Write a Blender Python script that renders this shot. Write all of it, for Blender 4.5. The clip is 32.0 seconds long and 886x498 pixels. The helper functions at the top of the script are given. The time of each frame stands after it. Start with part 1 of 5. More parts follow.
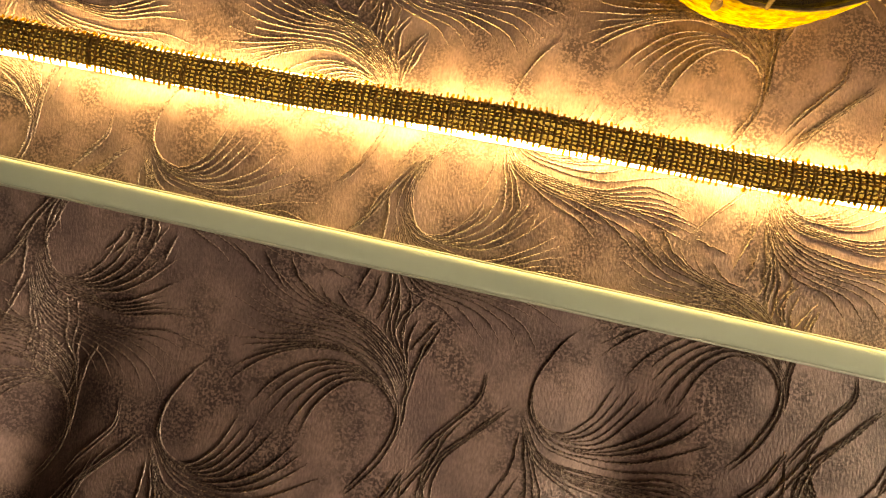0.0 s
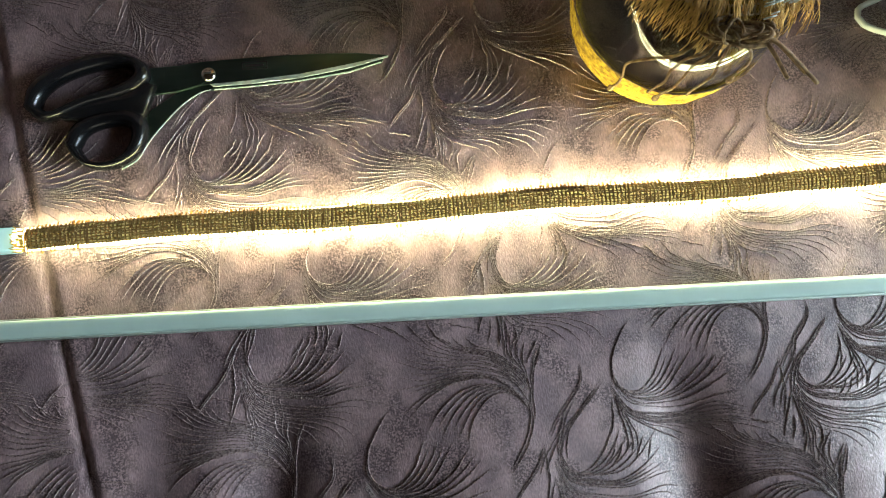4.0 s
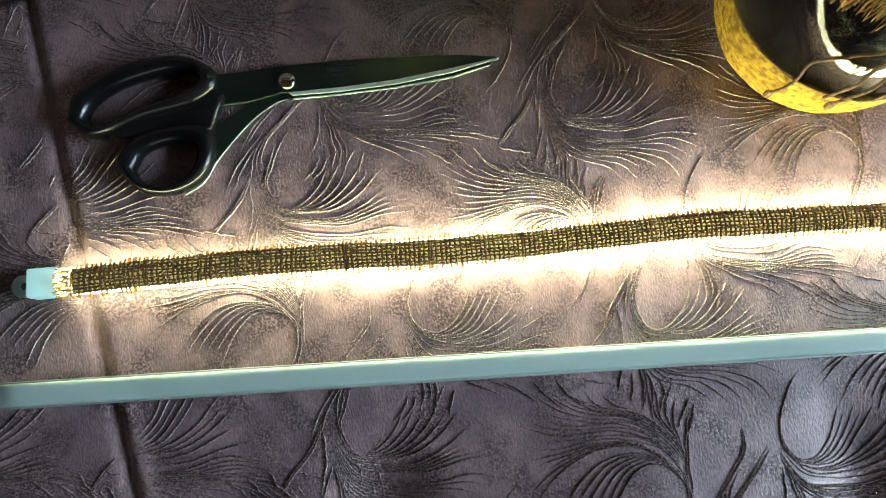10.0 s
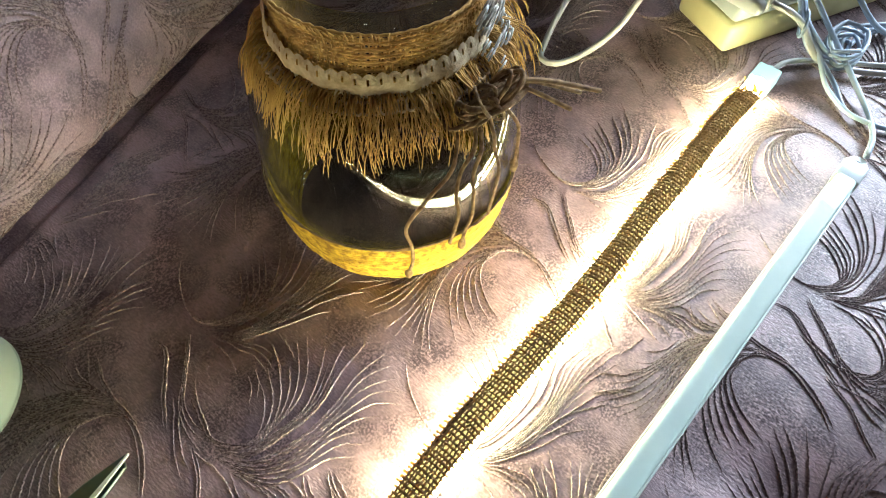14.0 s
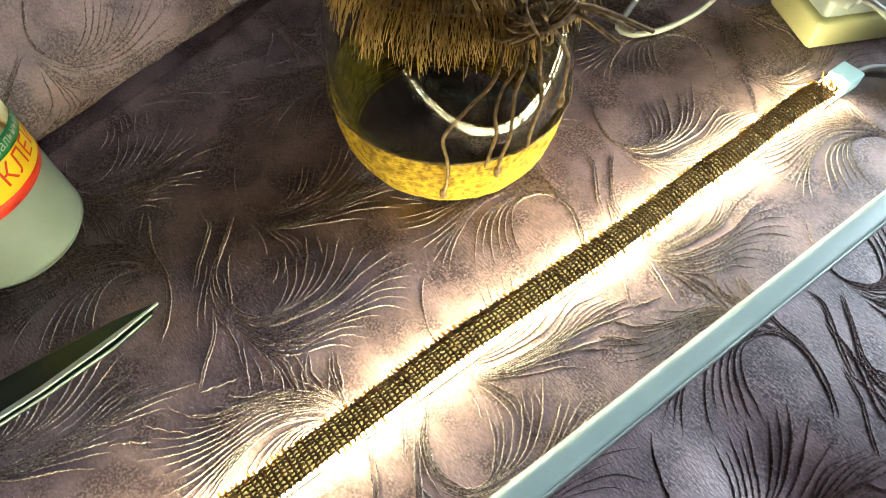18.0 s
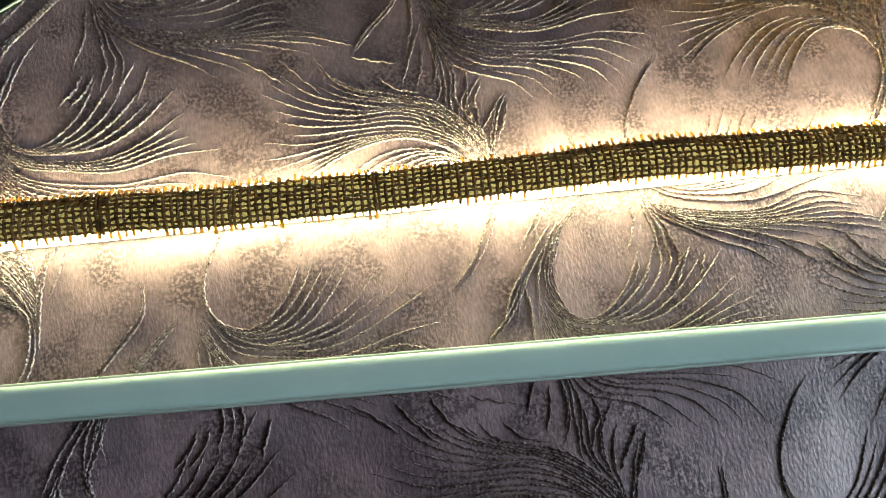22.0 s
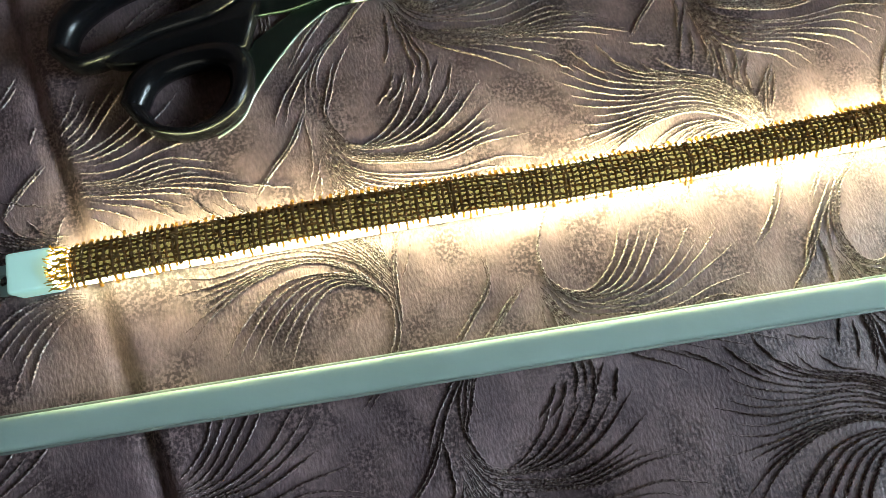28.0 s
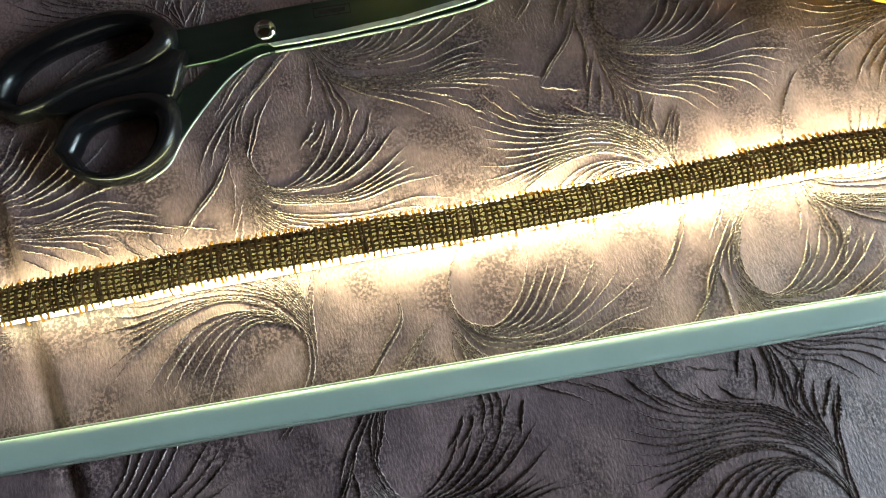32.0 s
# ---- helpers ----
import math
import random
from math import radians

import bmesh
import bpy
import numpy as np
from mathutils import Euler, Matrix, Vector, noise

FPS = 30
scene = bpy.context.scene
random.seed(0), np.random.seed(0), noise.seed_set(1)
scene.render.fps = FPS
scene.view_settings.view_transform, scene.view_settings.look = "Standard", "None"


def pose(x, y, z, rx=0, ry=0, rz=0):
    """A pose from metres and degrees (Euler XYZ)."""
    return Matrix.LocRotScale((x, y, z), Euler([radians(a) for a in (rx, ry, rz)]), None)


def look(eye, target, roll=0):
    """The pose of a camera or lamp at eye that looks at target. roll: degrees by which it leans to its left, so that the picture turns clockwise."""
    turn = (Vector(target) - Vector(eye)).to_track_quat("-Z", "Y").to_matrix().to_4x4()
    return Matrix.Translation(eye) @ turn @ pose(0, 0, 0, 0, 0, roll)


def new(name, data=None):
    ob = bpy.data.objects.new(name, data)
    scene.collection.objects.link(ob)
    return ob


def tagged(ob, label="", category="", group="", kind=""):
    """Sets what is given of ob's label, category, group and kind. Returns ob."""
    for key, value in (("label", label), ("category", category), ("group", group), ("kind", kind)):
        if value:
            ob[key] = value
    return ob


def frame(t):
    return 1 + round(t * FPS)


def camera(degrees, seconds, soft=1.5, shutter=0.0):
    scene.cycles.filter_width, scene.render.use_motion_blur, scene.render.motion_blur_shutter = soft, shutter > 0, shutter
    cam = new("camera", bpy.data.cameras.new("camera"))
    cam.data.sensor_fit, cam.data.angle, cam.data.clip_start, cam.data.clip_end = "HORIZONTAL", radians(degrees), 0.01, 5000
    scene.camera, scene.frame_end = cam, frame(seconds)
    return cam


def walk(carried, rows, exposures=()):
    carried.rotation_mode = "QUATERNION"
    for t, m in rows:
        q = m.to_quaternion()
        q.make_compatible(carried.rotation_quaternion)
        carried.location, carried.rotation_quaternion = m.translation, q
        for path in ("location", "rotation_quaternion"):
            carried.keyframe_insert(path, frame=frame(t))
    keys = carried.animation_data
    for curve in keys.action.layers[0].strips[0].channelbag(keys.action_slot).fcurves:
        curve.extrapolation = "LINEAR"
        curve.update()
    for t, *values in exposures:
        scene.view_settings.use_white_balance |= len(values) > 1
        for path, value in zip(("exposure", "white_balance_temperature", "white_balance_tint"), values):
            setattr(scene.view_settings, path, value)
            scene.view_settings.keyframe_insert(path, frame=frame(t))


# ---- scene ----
cam = camera(67.2, 32.0, soft=1.0)
PATH = [
    (0, 0.0221, -0.0623, 0.2604, 2.86, 3.38, 10.97),
    (0.5, 0.0269, -0.0661, 0.2826, 5.33, 3.59, 9.39),
    (1, 0.0320, -0.0729, 0.3151, 6.75, 2.37, 5.96),
    (1.5, 0.0332, -0.0815, 0.3556, 8.92, 1.79, 5.16),
    (2, 0.0321, -0.0885, 0.3890, 9.73, 1.43, 2.95),
    (2.5, 0.0208, -0.0955, 0.4164, 9.92, 1.80, 0.78),
    (4.5, -0.0702, -0.0790, 0.3595, 8.96, -2.97, -6.65),
    (5, -0.0347, -0.0747, 0.3349, 11.45, -2.98, -10.26),
    (5.5, -0.0024, -0.0636, 0.3006, 11.59, -4.11, -18.19),
    (6, 0.0047, -0.0476, 0.2788, 9.37, -4.41, -20.37),
    (6.5, -0.0027, -0.0357, 0.2676, 8.96, -4.96, -20.39),
    (7, -0.0138, -0.0234, 0.2680, 9.74, -4.85, -20.18),
    (7.5, -0.0352, -0.0255, 0.2628, 8.18, -5.39, -16.79),
    (8, -0.0643, -0.0281, 0.2609, 7.03, -4.21, -13.38),
    (8.5, -0.0884, -0.0323, 0.2703, 7.20, -3.99, -8.79),
    (9, -0.1163, -0.0401, 0.2853, 6.97, -2.50, -5.35),
    (9.5, -0.1275, -0.0469, 0.3005, 8.23, -2.33, -5.45),
    (10, -0.1170, -0.0554, 0.3164, 10.08, -2.04, -5.15),
    (10.5, -0.0835, -0.0583, 0.3229, 11.51, -2.20, -7.37),
    (11, -0.0470, -0.0601, 0.3279, 12.49, -3.51, -14.86),
    (11.5, -0.0484, -0.0512, 0.3370, 15.51, -5.86, -23.77),
    (11.7, -0.0620, -0.0570, 0.3500, 18.29, -4.61, -27.95),
    (12, -0.0955, -0.0466, 0.3429, 21.84, -4.32, -34.80),
    (12.3, -0.0900, -0.0470, 0.3240, 27.73, -2.42, -42.53),
    (12.5, -0.0820, -0.0394, 0.3120, 29.40, -3.15, -44.84),
    (12.7, -0.0700, -0.0370, 0.3010, 32.94, -1.90, -46.83),
    (13, -0.0636, -0.0316, 0.2957, 36.20, -0.16, -48.33),
    (13.5, -0.0522, -0.0384, 0.2684, 35.88, -0.71, -50.61),
    (14, -0.0451, -0.0483, 0.2662, 33.49, -0.43, -49.85),
    (14.5, -0.0419, -0.0553, 0.2631, 33.50, -1.47, -48.75),
    (16.5, -0.0496, -0.0892, 0.2514, 35.16, -0.40, -42.26),
    (17, -0.0459, -0.0807, 0.2508, 33.67, -0.32, -39.70),
    (17.5, -0.0542, -0.0846, 0.2531, 34.48, -1.16, -38.40),
    (18, -0.0571, -0.0888, 0.2535, 34.08, -0.92, -37.76),
    (18.5, -0.0539, -0.0924, 0.2428, 32.58, -1.61, -36.16),
    (19, -0.0534, -0.0942, 0.2379, 27.81, -1.15, -31.46),
    (19.5, -0.0559, -0.0977, 0.2379, 24.75, -1.42, -27.25),
    (20, -0.0550, -0.0962, 0.2311, 21.13, -1.59, -22.94),
    (20.5, -0.0624, -0.0794, 0.2234, 17.41, -0.74, -20.46),
    (21, -0.0609, -0.0741, 0.2149, 16.05, -0.48, -17.06),
    (21.5, -0.0538, -0.0684, 0.2116, 13.74, -1.26, -12.88),
    (22, -0.0566, -0.0658, 0.2067, 12.50, -1.90, -6.41),
    (22.5, -0.0648, -0.0615, 0.2010, 12.47, -2.08, -2.49),
    (23, -0.0829, -0.0570, 0.2056, 11.53, -2.98, 1.90),
    (23.5, -0.1018, -0.0480, 0.2127, 14.95, -3.00, 1.63),
    (24, -0.1164, -0.0507, 0.2142, 14.68, -3.34, 1.73),
    (24.5, -0.1288, -0.0601, 0.2156, 14.52, -3.32, -0.98),
    (25, -0.1567, -0.0603, 0.2203, 14.39, -2.26, -6.50),
    (25.5, -0.1754, -0.0584, 0.2201, 13.71, -2.26, -8.99),
    (27.5, -0.1666, -0.0612, 0.2258, 12.22, -1.88, -11.11),
    (28, -0.1692, -0.0621, 0.2245, 12.00, -2.23, -10.75),
    (28.5, -0.1675, -0.0623, 0.2258, 11.89, -1.69, -11.86),
    (29, -0.1591, -0.0613, 0.2254, 11.78, -1.83, -12.66),
    (29.5, -0.1543, -0.0641, 0.2294, 12.85, -1.64, -12.58),
    (30, -0.1552, -0.0655, 0.2287, 11.80, -1.74, -12.50),
    (30.5, -0.1510, -0.0636, 0.2290, 12.56, -2.37, -11.64),
    (31, -0.1518, -0.0633, 0.2328, 13.33, -2.20, -11.62),
    (31.5, -0.1461, -0.0663, 0.2343, 13.46, -2.18, -11.42),
    (32, -0.1373, -0.0646, 0.2378, 13.77, -1.79, -11.11),
]
EXPOSURES = [(0, -0.4, 40000, 18), (0.5, -0.3, 24000, 16), (1, -0.15, 13500, 12), (1.5, 0.0, 9400, 7), (2, 0.25, 7300, 1), (4.5, 0.2, 6600, -6), (6, -0.29, 6700, -5), (7, -0.33, 6700, -6), (8.5, -0.23, 6600, -5), (10, 0.06, 6050, -5), (11, 0.05, 6350, -2), (12, 0.2, 6500, 0), (13, 0.65, 6450, 5), (16, 0.4, 6450, 3), (18, 0.1, 6500, 1), (20, -0.28, 6600, -3), (21, -0.37, 6500, -4), (24, -0.42, 6200, -7), (26, -0.22, 6100, -8), (29, -0.1, 6450, -8), (32, -0.15, 6450, -8)]
walk(cam, [(t, pose(x, y, z, rx, ry, rz)) for t, x, y, z, rx, ry, rz in PATH], EXPOSURES)

# ---- light, world, exposure ----
world = bpy.data.worlds.new("sky")
scene.world = world
world.use_nodes = True
wn = world.node_tree.nodes
sky = wn.new("ShaderNodeTexSky")
sky.sky_type = "NISHITA"
sky.sun_disc = False
sky.sun_elevation, sky.sun_rotation = radians(35), radians(150)
world.node_tree.links.new(sky.outputs[0], wn["Background"].inputs[0])
wn["Background"].inputs[1].default_value = 0.05

# daylight from outside that comes in through the window opening
win = bpy.data.lights.new("window_daylight", "AREA")
win.shape, win.size, win.size_y = "RECTANGLE", 0.7, 0.6
win.energy, win.color = 12.5, (0.74, 0.83, 1.0)
window_lamp = new("window_daylight", win)
window_lamp.matrix_world = look((1.46, -0.28, 0.63), (0.0, -0.12, 0.0))
win.spread = radians(110)

# weak, warm fill light added to brighten the backrest from across the room
far = bpy.data.lights.new("backrest_fill", "AREA")
far.shape, far.size, far.size_y = "RECTANGLE", 1.1, 1.1
far.energy, far.color = 4.0, (1.0, 0.82, 0.70)
fill_lamp = new("backrest_fill", far)
fill_lamp.matrix_world = look((-0.25, -2.93, 0.86), (0.0, 0.2, 0.1))

LAMP_GLOW = 58.0


# ---- materials ----
def material(name, base=(0.5, 0.5, 0.5), rough=0.5, metal=0.0, second=None, scale=40.0, stretch=(1, 1, 1), bump=0.0, bump_scale=200.0,
             bump_stretch=(1, 1, 1), spec=0.5, fine=None, alpha=None, coat=0.0, transmission=0.0, ior=1.45, sheen=0.0, detail=5.0, lo=0.38, hi=0.64):
    m = bpy.data.materials.new(name)
    m.use_nodes = True
    nt = m.node_tree
    b = nt.nodes["Principled BSDF"]
    b.inputs["Base Color"].default_value = (*base, 1)
    b.inputs["Roughness"].default_value = rough
    b.inputs["Metallic"].default_value = metal
    b.inputs["Specular IOR Level"].default_value = spec
    b.inputs["Coat Weight"].default_value = coat
    b.inputs["Transmission Weight"].default_value = transmission
    b.inputs["IOR"].default_value = ior
    b.inputs["Sheen Weight"].default_value = sheen
    co = nt.nodes.new("ShaderNodeTexCoord")

    def noise_at(s, st, det=5.0):
        mp = nt.nodes.new("ShaderNodeMapping")
        mp.inputs["Scale"].default_value = st
        nt.links.new(co.outputs["Object"], mp.inputs[0])
        n = nt.nodes.new("ShaderNodeTexNoise")
        n.inputs["Scale"].default_value = s
        n.inputs["Detail"].default_value = det
        nt.links.new(mp.outputs[0], n.inputs["Vector"])
        return n

    if second:
        n = noise_at(scale, stretch, detail)
        r = nt.nodes.new("ShaderNodeValToRGB")
        r.color_ramp.elements[0].position, r.color_ramp.elements[1].position = lo, hi
        r.color_ramp.elements[0].color, r.color_ramp.elements[1].color = (*base, 1), (*second, 1)
        nt.links.new(n.outputs[0], r.inputs[0])
        last = r.outputs[0]
        if fine:
            n2 = noise_at(fine, bump_stretch, 3.0)
            mix = nt.nodes.new("ShaderNodeMix")
            mix.data_type, mix.blend_type = "RGBA", "OVERLAY"
            mix.inputs[0].default_value = 0.55
            nt.links.new(last, mix.inputs[6])
            nt.links.new(n2.outputs[0], mix.inputs[7])
            last = mix.outputs[2]
        nt.links.new(last, b.inputs["Base Color"])
    if bump:
        n = noise_at(bump_scale, bump_stretch, 4.0)
        k = nt.nodes.new("ShaderNodeBump")
        k.inputs["Strength"].default_value = bump
        k.inputs["Distance"].default_value = 0.0006
        nt.links.new(n.outputs[0], k.inputs["Height"])
        nt.links.new(k.outputs[0], b.inputs["Normal"])
    return m


def sheer(name, color):
    """A thin film of loose fibres that lets a little light through."""
    m = bpy.data.materials.new(name)
    m.use_nodes = True
    nt = m.node_tree
    nt.nodes.remove(nt.nodes["Principled BSDF"])
    t = nt.nodes.new("ShaderNodeBsdfTransparent")
    d = nt.nodes.new("ShaderNodeBsdfDiffuse")
    n = nt.nodes.new("ShaderNodeTexNoise")
    n.inputs["Scale"].default_value = 420
    r = nt.nodes.new("ShaderNodeValToRGB")
    r.color_ramp.elements[0].color, r.color_ramp.elements[1].color = (*[c * 0.35 for c in color], 1), (*color, 1)
    nt.links.new(n.outputs[0], r.inputs[0])
    nt.links.new(r.outputs[0], t.inputs[0])
    d.inputs[0].default_value = (0.14, 0.10, 0.06, 1)
    mix = nt.nodes.new("ShaderNodeMixShader")
    mix.inputs[0].default_value = 0.35
    nt.links.new(t.outputs[0], mix.inputs[1])
    nt.links.new(d.outputs[0], mix.inputs[2])
    nt.links.new(mix.outputs[0], nt.nodes["Material Output"].inputs[0])
    return m


def fibrous(m, share, color):
    """Lets a share of the light shine through the thread."""
    nt = m.node_tree
    t, mix = nt.nodes.new("ShaderNodeBsdfTranslucent"), nt.nodes.new("ShaderNodeMixShader")
    t.inputs[0].default_value = (*color, 1)
    mix.inputs[0].default_value = share
    nt.links.new(nt.nodes["Principled BSDF"].outputs[0], mix.inputs[1])
    nt.links.new(t.outputs[0], mix.inputs[2])
    nt.links.new(mix.outputs[0], nt.nodes["Material Output"].inputs[0])
    return m


def glowing(name, color, strength):
    m = material(name, color, 0.4)
    b = m.node_tree.nodes["Principled BSDF"]
    b.inputs["Emission Color"].default_value = (*color, 1)
    b.inputs["Emission Strength"].default_value = strength
    return m


CLOTH = material("upholstery", (0.304, 0.212, 0.217), 0.42, second=(0.200, 0.140, 0.152), scale=42, stretch=(1, 0.8, 1), fine=1150, bump=0.5,
                 bump_scale=1150, bump_stretch=(1, 0.42, 1), spec=0.45, detail=8.0, lo=0.42, hi=0.60)


def pitted(m, color, patch, speck):
    """Adds ragged patches of small dark specks to the cloth."""
    nt = m.node_tree
    b = nt.nodes["Principled BSDF"]
    co = nt.nodes.new("ShaderNodeTexCoord")
    ramps = []
    for scale, detail, lo, hi in ((patch, 7.0, 0.44, 0.58), (speck, 2.5, 0.40, 0.56)):
        n, r = nt.nodes.new("ShaderNodeTexNoise"), nt.nodes.new("ShaderNodeValToRGB")
        n.inputs["Scale"].default_value, n.inputs["Detail"].default_value = scale, detail
        r.color_ramp.elements[0].position, r.color_ramp.elements[1].position = lo, hi
        nt.links.new(co.outputs["Object"], n.inputs["Vector"])
        nt.links.new(n.outputs[0], r.inputs[0])
        ramps.append(r)
    k, mix = nt.nodes.new("ShaderNodeMath"), nt.nodes.new("ShaderNodeMix")
    k.operation, mix.data_type = "MULTIPLY", "RGBA"
    nt.links.new(ramps[0].outputs[0], k.inputs[0])
    nt.links.new(ramps[1].outputs[0], k.inputs[1])
    nt.links.new(k.outputs[0], mix.inputs[0])
    nt.links.new(b.inputs["Base Color"].links[0].from_socket, mix.inputs[6])
    mix.inputs[7].default_value = (*color, 1)
    nt.links.new(mix.outputs[2], b.inputs["Base Color"])


pitted(CLOTH, (0.090, 0.062, 0.066), 46, 900)
# light and dark flecks put bead glints and shaded sides into the thread's colour
RIDGE = material("embossed_glint_thread", (0.33, 0.245, 0.237), 0.18, second=(0.13, 0.091, 0.093), scale=700, detail=2.0, lo=0.40, hi=0.60, bump=0.6, bump_scale=1300, spec=1.0)
BURLAP = fibrous(material("burlap_thread", (0.26, 0.165, 0.075), 0.85, second=(0.12, 0.075, 0.038), scale=120, bump=0.7, bump_scale=1500, spec=0.2), 0.50, (0.60, 0.40, 0.15))
FRAY_END = fibrous(material("frayed_thread", (0.60, 0.42, 0.12), 0.85, second=(0.40, 0.25, 0.06), scale=130, spec=0.2), 0.5, (0.75, 0.58, 0.16))
JUTE = material("yellow_jute", (0.62, 0.42, 0.05), 0.8, second=(0.26, 0.155, 0.025), scale=300, bump=0.8, bump_scale=1300, spec=0.2)
FRAY = material("frayed_burlap", (0.62, 0.40, 0.14), 0.85, second=(0.38, 0.225, 0.075), scale=130, bump=0.4, bump_scale=1500, spec=0.2)
TWINE = material("brown_twine", (0.12, 0.075, 0.040), 0.8, second=(0.26, 0.17, 0.090), scale=300, bump=0.6, bump_scale=1200, spec=0.2)
LACE = material("cream_lace", (0.66, 0.57, 0.39), 0.8, second=(0.46, 0.36, 0.22), scale=200, bump=0.6, bump_scale=1600, spec=0.2)
BEIGE_LACE = material("beige_lace", (0.46, 0.35, 0.22), 0.8, second=(0.32, 0.23, 0.13), scale=300, bump=0.6, bump_scale=1600, spec=0.2)
WHITE_LACE = material("white_lace", (0.66, 0.68, 0.66), 0.8, second=(0.48, 0.50, 0.48), scale=260, bump=0.6, bump_scale=1600, spec=0.2)
GLASS = material("clear_glass", (0.97, 0.985, 0.97), 0.02, transmission=1.0, ior=1.47)


def thin_glass(name, tint):
    """Thin clear glass: lets light straight through and shines where it is seen edge on."""
    m = bpy.data.materials.new(name)
    m.use_nodes = True
    nt = m.node_tree
    nt.nodes.remove(nt.nodes["Principled BSDF"])
    t, g, f, mix = (nt.nodes.new("ShaderNode" + k) for k in ("BsdfTransparent", "BsdfGlossy", "LayerWeight", "MixShader"))
    p = nt.nodes.new("ShaderNodeMath")
    p.operation, p.inputs[1].default_value = "POWER", 4.2
    base = nt.nodes.new("ShaderNodeMath")
    base.operation, base.use_clamp, base.inputs[1].default_value = "ADD", True, 0.02
    t.inputs[0].default_value = (*tint, 1)
    g.inputs["Roughness"].default_value = 0.03
    nt.links.new(f.outputs["Facing"], p.inputs[0])
    for a, b in ((p.outputs[0], base.inputs[0]), (base.outputs[0], mix.inputs[0]), (t.outputs[0], mix.inputs[1]), (g.outputs[0], mix.inputs[2]), (mix.outputs[0], nt.nodes["Material Output"].inputs[0])):
        nt.links.new(a, b)
    return m


JAR_GLASS = thin_glass("jar_glass", (0.83, 0.84, 0.80))
MILK = material("milky_diffuser", (0.52, 0.66, 0.61), 0.3, second=(0.47, 0.61, 0.56), scale=18, spec=0.5, bump=0.1, bump_scale=300)
LIT = glowing("lit_diffuser", (0.97, 0.87, 0.52), LAMP_GLOW)


def fading(m, strength, stops):
    """The strength differs along the strip: shares of it at places along x, -0.3 to 0.3 m."""
    nt = m.node_tree
    co, sep, rng_node, ramp, k = (nt.nodes.new("ShaderNode" + n) for n in ("TexCoord", "SeparateXYZ", "MapRange", "ValToRGB", "Math"))
    rng_node.inputs["From Min"].default_value, rng_node.inputs["From Max"].default_value = -0.3, 0.3
    k.operation, k.inputs[1].default_value = "MULTIPLY", strength
    e = ramp.color_ramp.elements
    while len(e) < len(stops):
        e.new(0.5)
    for el, (x, v) in zip(e, stops):
        el.position, el.color = (x + 0.3) / 0.6, (v, v, v, 1)
    for a, b in ((co.outputs["Object"], sep.inputs[0]), (sep.outputs[0], rng_node.inputs["Value"]), (rng_node.outputs[0], ramp.inputs[0]), (ramp.outputs[0], k.inputs[0]),
                 (k.outputs[0], nt.nodes["Principled BSDF"].inputs["Emission Strength"])):
        nt.links.new(a, b)


fading(LIT, LAMP_GLOW * 1.38, ((-0.29, 0.42), (-0.20, 0.56), (-0.06, 0.93), (0.06, 1.0), (0.29, 0.90)))
CAP = material("clear_end_plastic", (0.70, 0.80, 0.80), 0.3, second=(0.62, 0.74, 0.76), scale=120, transmission=0.25)
# emission stands in for LED light that shines through the cap
LITCAP = glowing("led_lit_end_plastic", (0.55, 0.85, 0.84), 0.5)
BLACK = material("black_handle_plastic", (0.006, 0.006, 0.007), 0.22, second=(0.011, 0.011, 0.012), scale=60, bump=0.06, bump_scale=600)
STEEL = material("dark_blade_steel", (0.075, 0.105, 0.09), 0.30, 0.9, second=(0.05, 0.075, 0.062), scale=70, stretch=(0.2, 1, 1), bump=0.12, bump_scale=900,
                 bump_stretch=(1, 0.05, 1))
# pale mint base stands in for window sky mirrored in the ground steel
EDGE = material("ground_edge_sky_tint", (0.60, 0.70, 0.65), 0.36, 0.35, second=(0.5, 0.54, 0.5), scale=300)
SCREW = material("chrome_screw", (0.7, 0.7, 0.68), 0.15, 1.0, second=(0.6, 0.6, 0.58), scale=90)
STAMP = material("etched_stamp", (0.03, 0.03, 0.032), 0.5, 0.3, second=(0.05, 0.05, 0.05), scale=300)
PLASTIC = material("white_plastic", (0.40, 0.45, 0.445), 0.35, second=(0.35, 0.40, 0.39), scale=25, bump=0.05, bump_scale=400)
# cream plastic with the LED bar's yellow light put into its colour
LAMPLIT_CREAM = material("cream_lamplit_plastic", (0.66, 0.64, 0.36), 0.4, second=(0.60, 0.57, 0.31), scale=25, bump=0.05, bump_scale=400)
CORD = material("white_cord", (0.50, 0.52, 0.50), 0.4, second=(0.42, 0.44, 0.43), scale=60)
GREY_CORD = material("pale_blue_cord", (0.40, 0.50, 0.60), 0.4, second=(0.33, 0.42, 0.52), scale=60)
GREY = material("grey_plug_plastic", (0.36, 0.39, 0.41), 0.45, second=(0.28, 0.31, 0.33), scale=60)
# near-black for the shade inside slot and socket holes, and for dark print
DARK = material("hole_shade_and_dark_print", (0.02, 0.02, 0.02), 0.7)
BOTTLE = material("milky_bottle_plastic", (0.30, 0.365, 0.345), 0.34, second=(0.26, 0.32, 0.30), scale=22, transmission=0.18, bump=0.05, bump_scale=300)
LABEL = material("printed_label", (0.50, 0.49, 0.42), 0.38, bump=0.10, bump_scale=500)


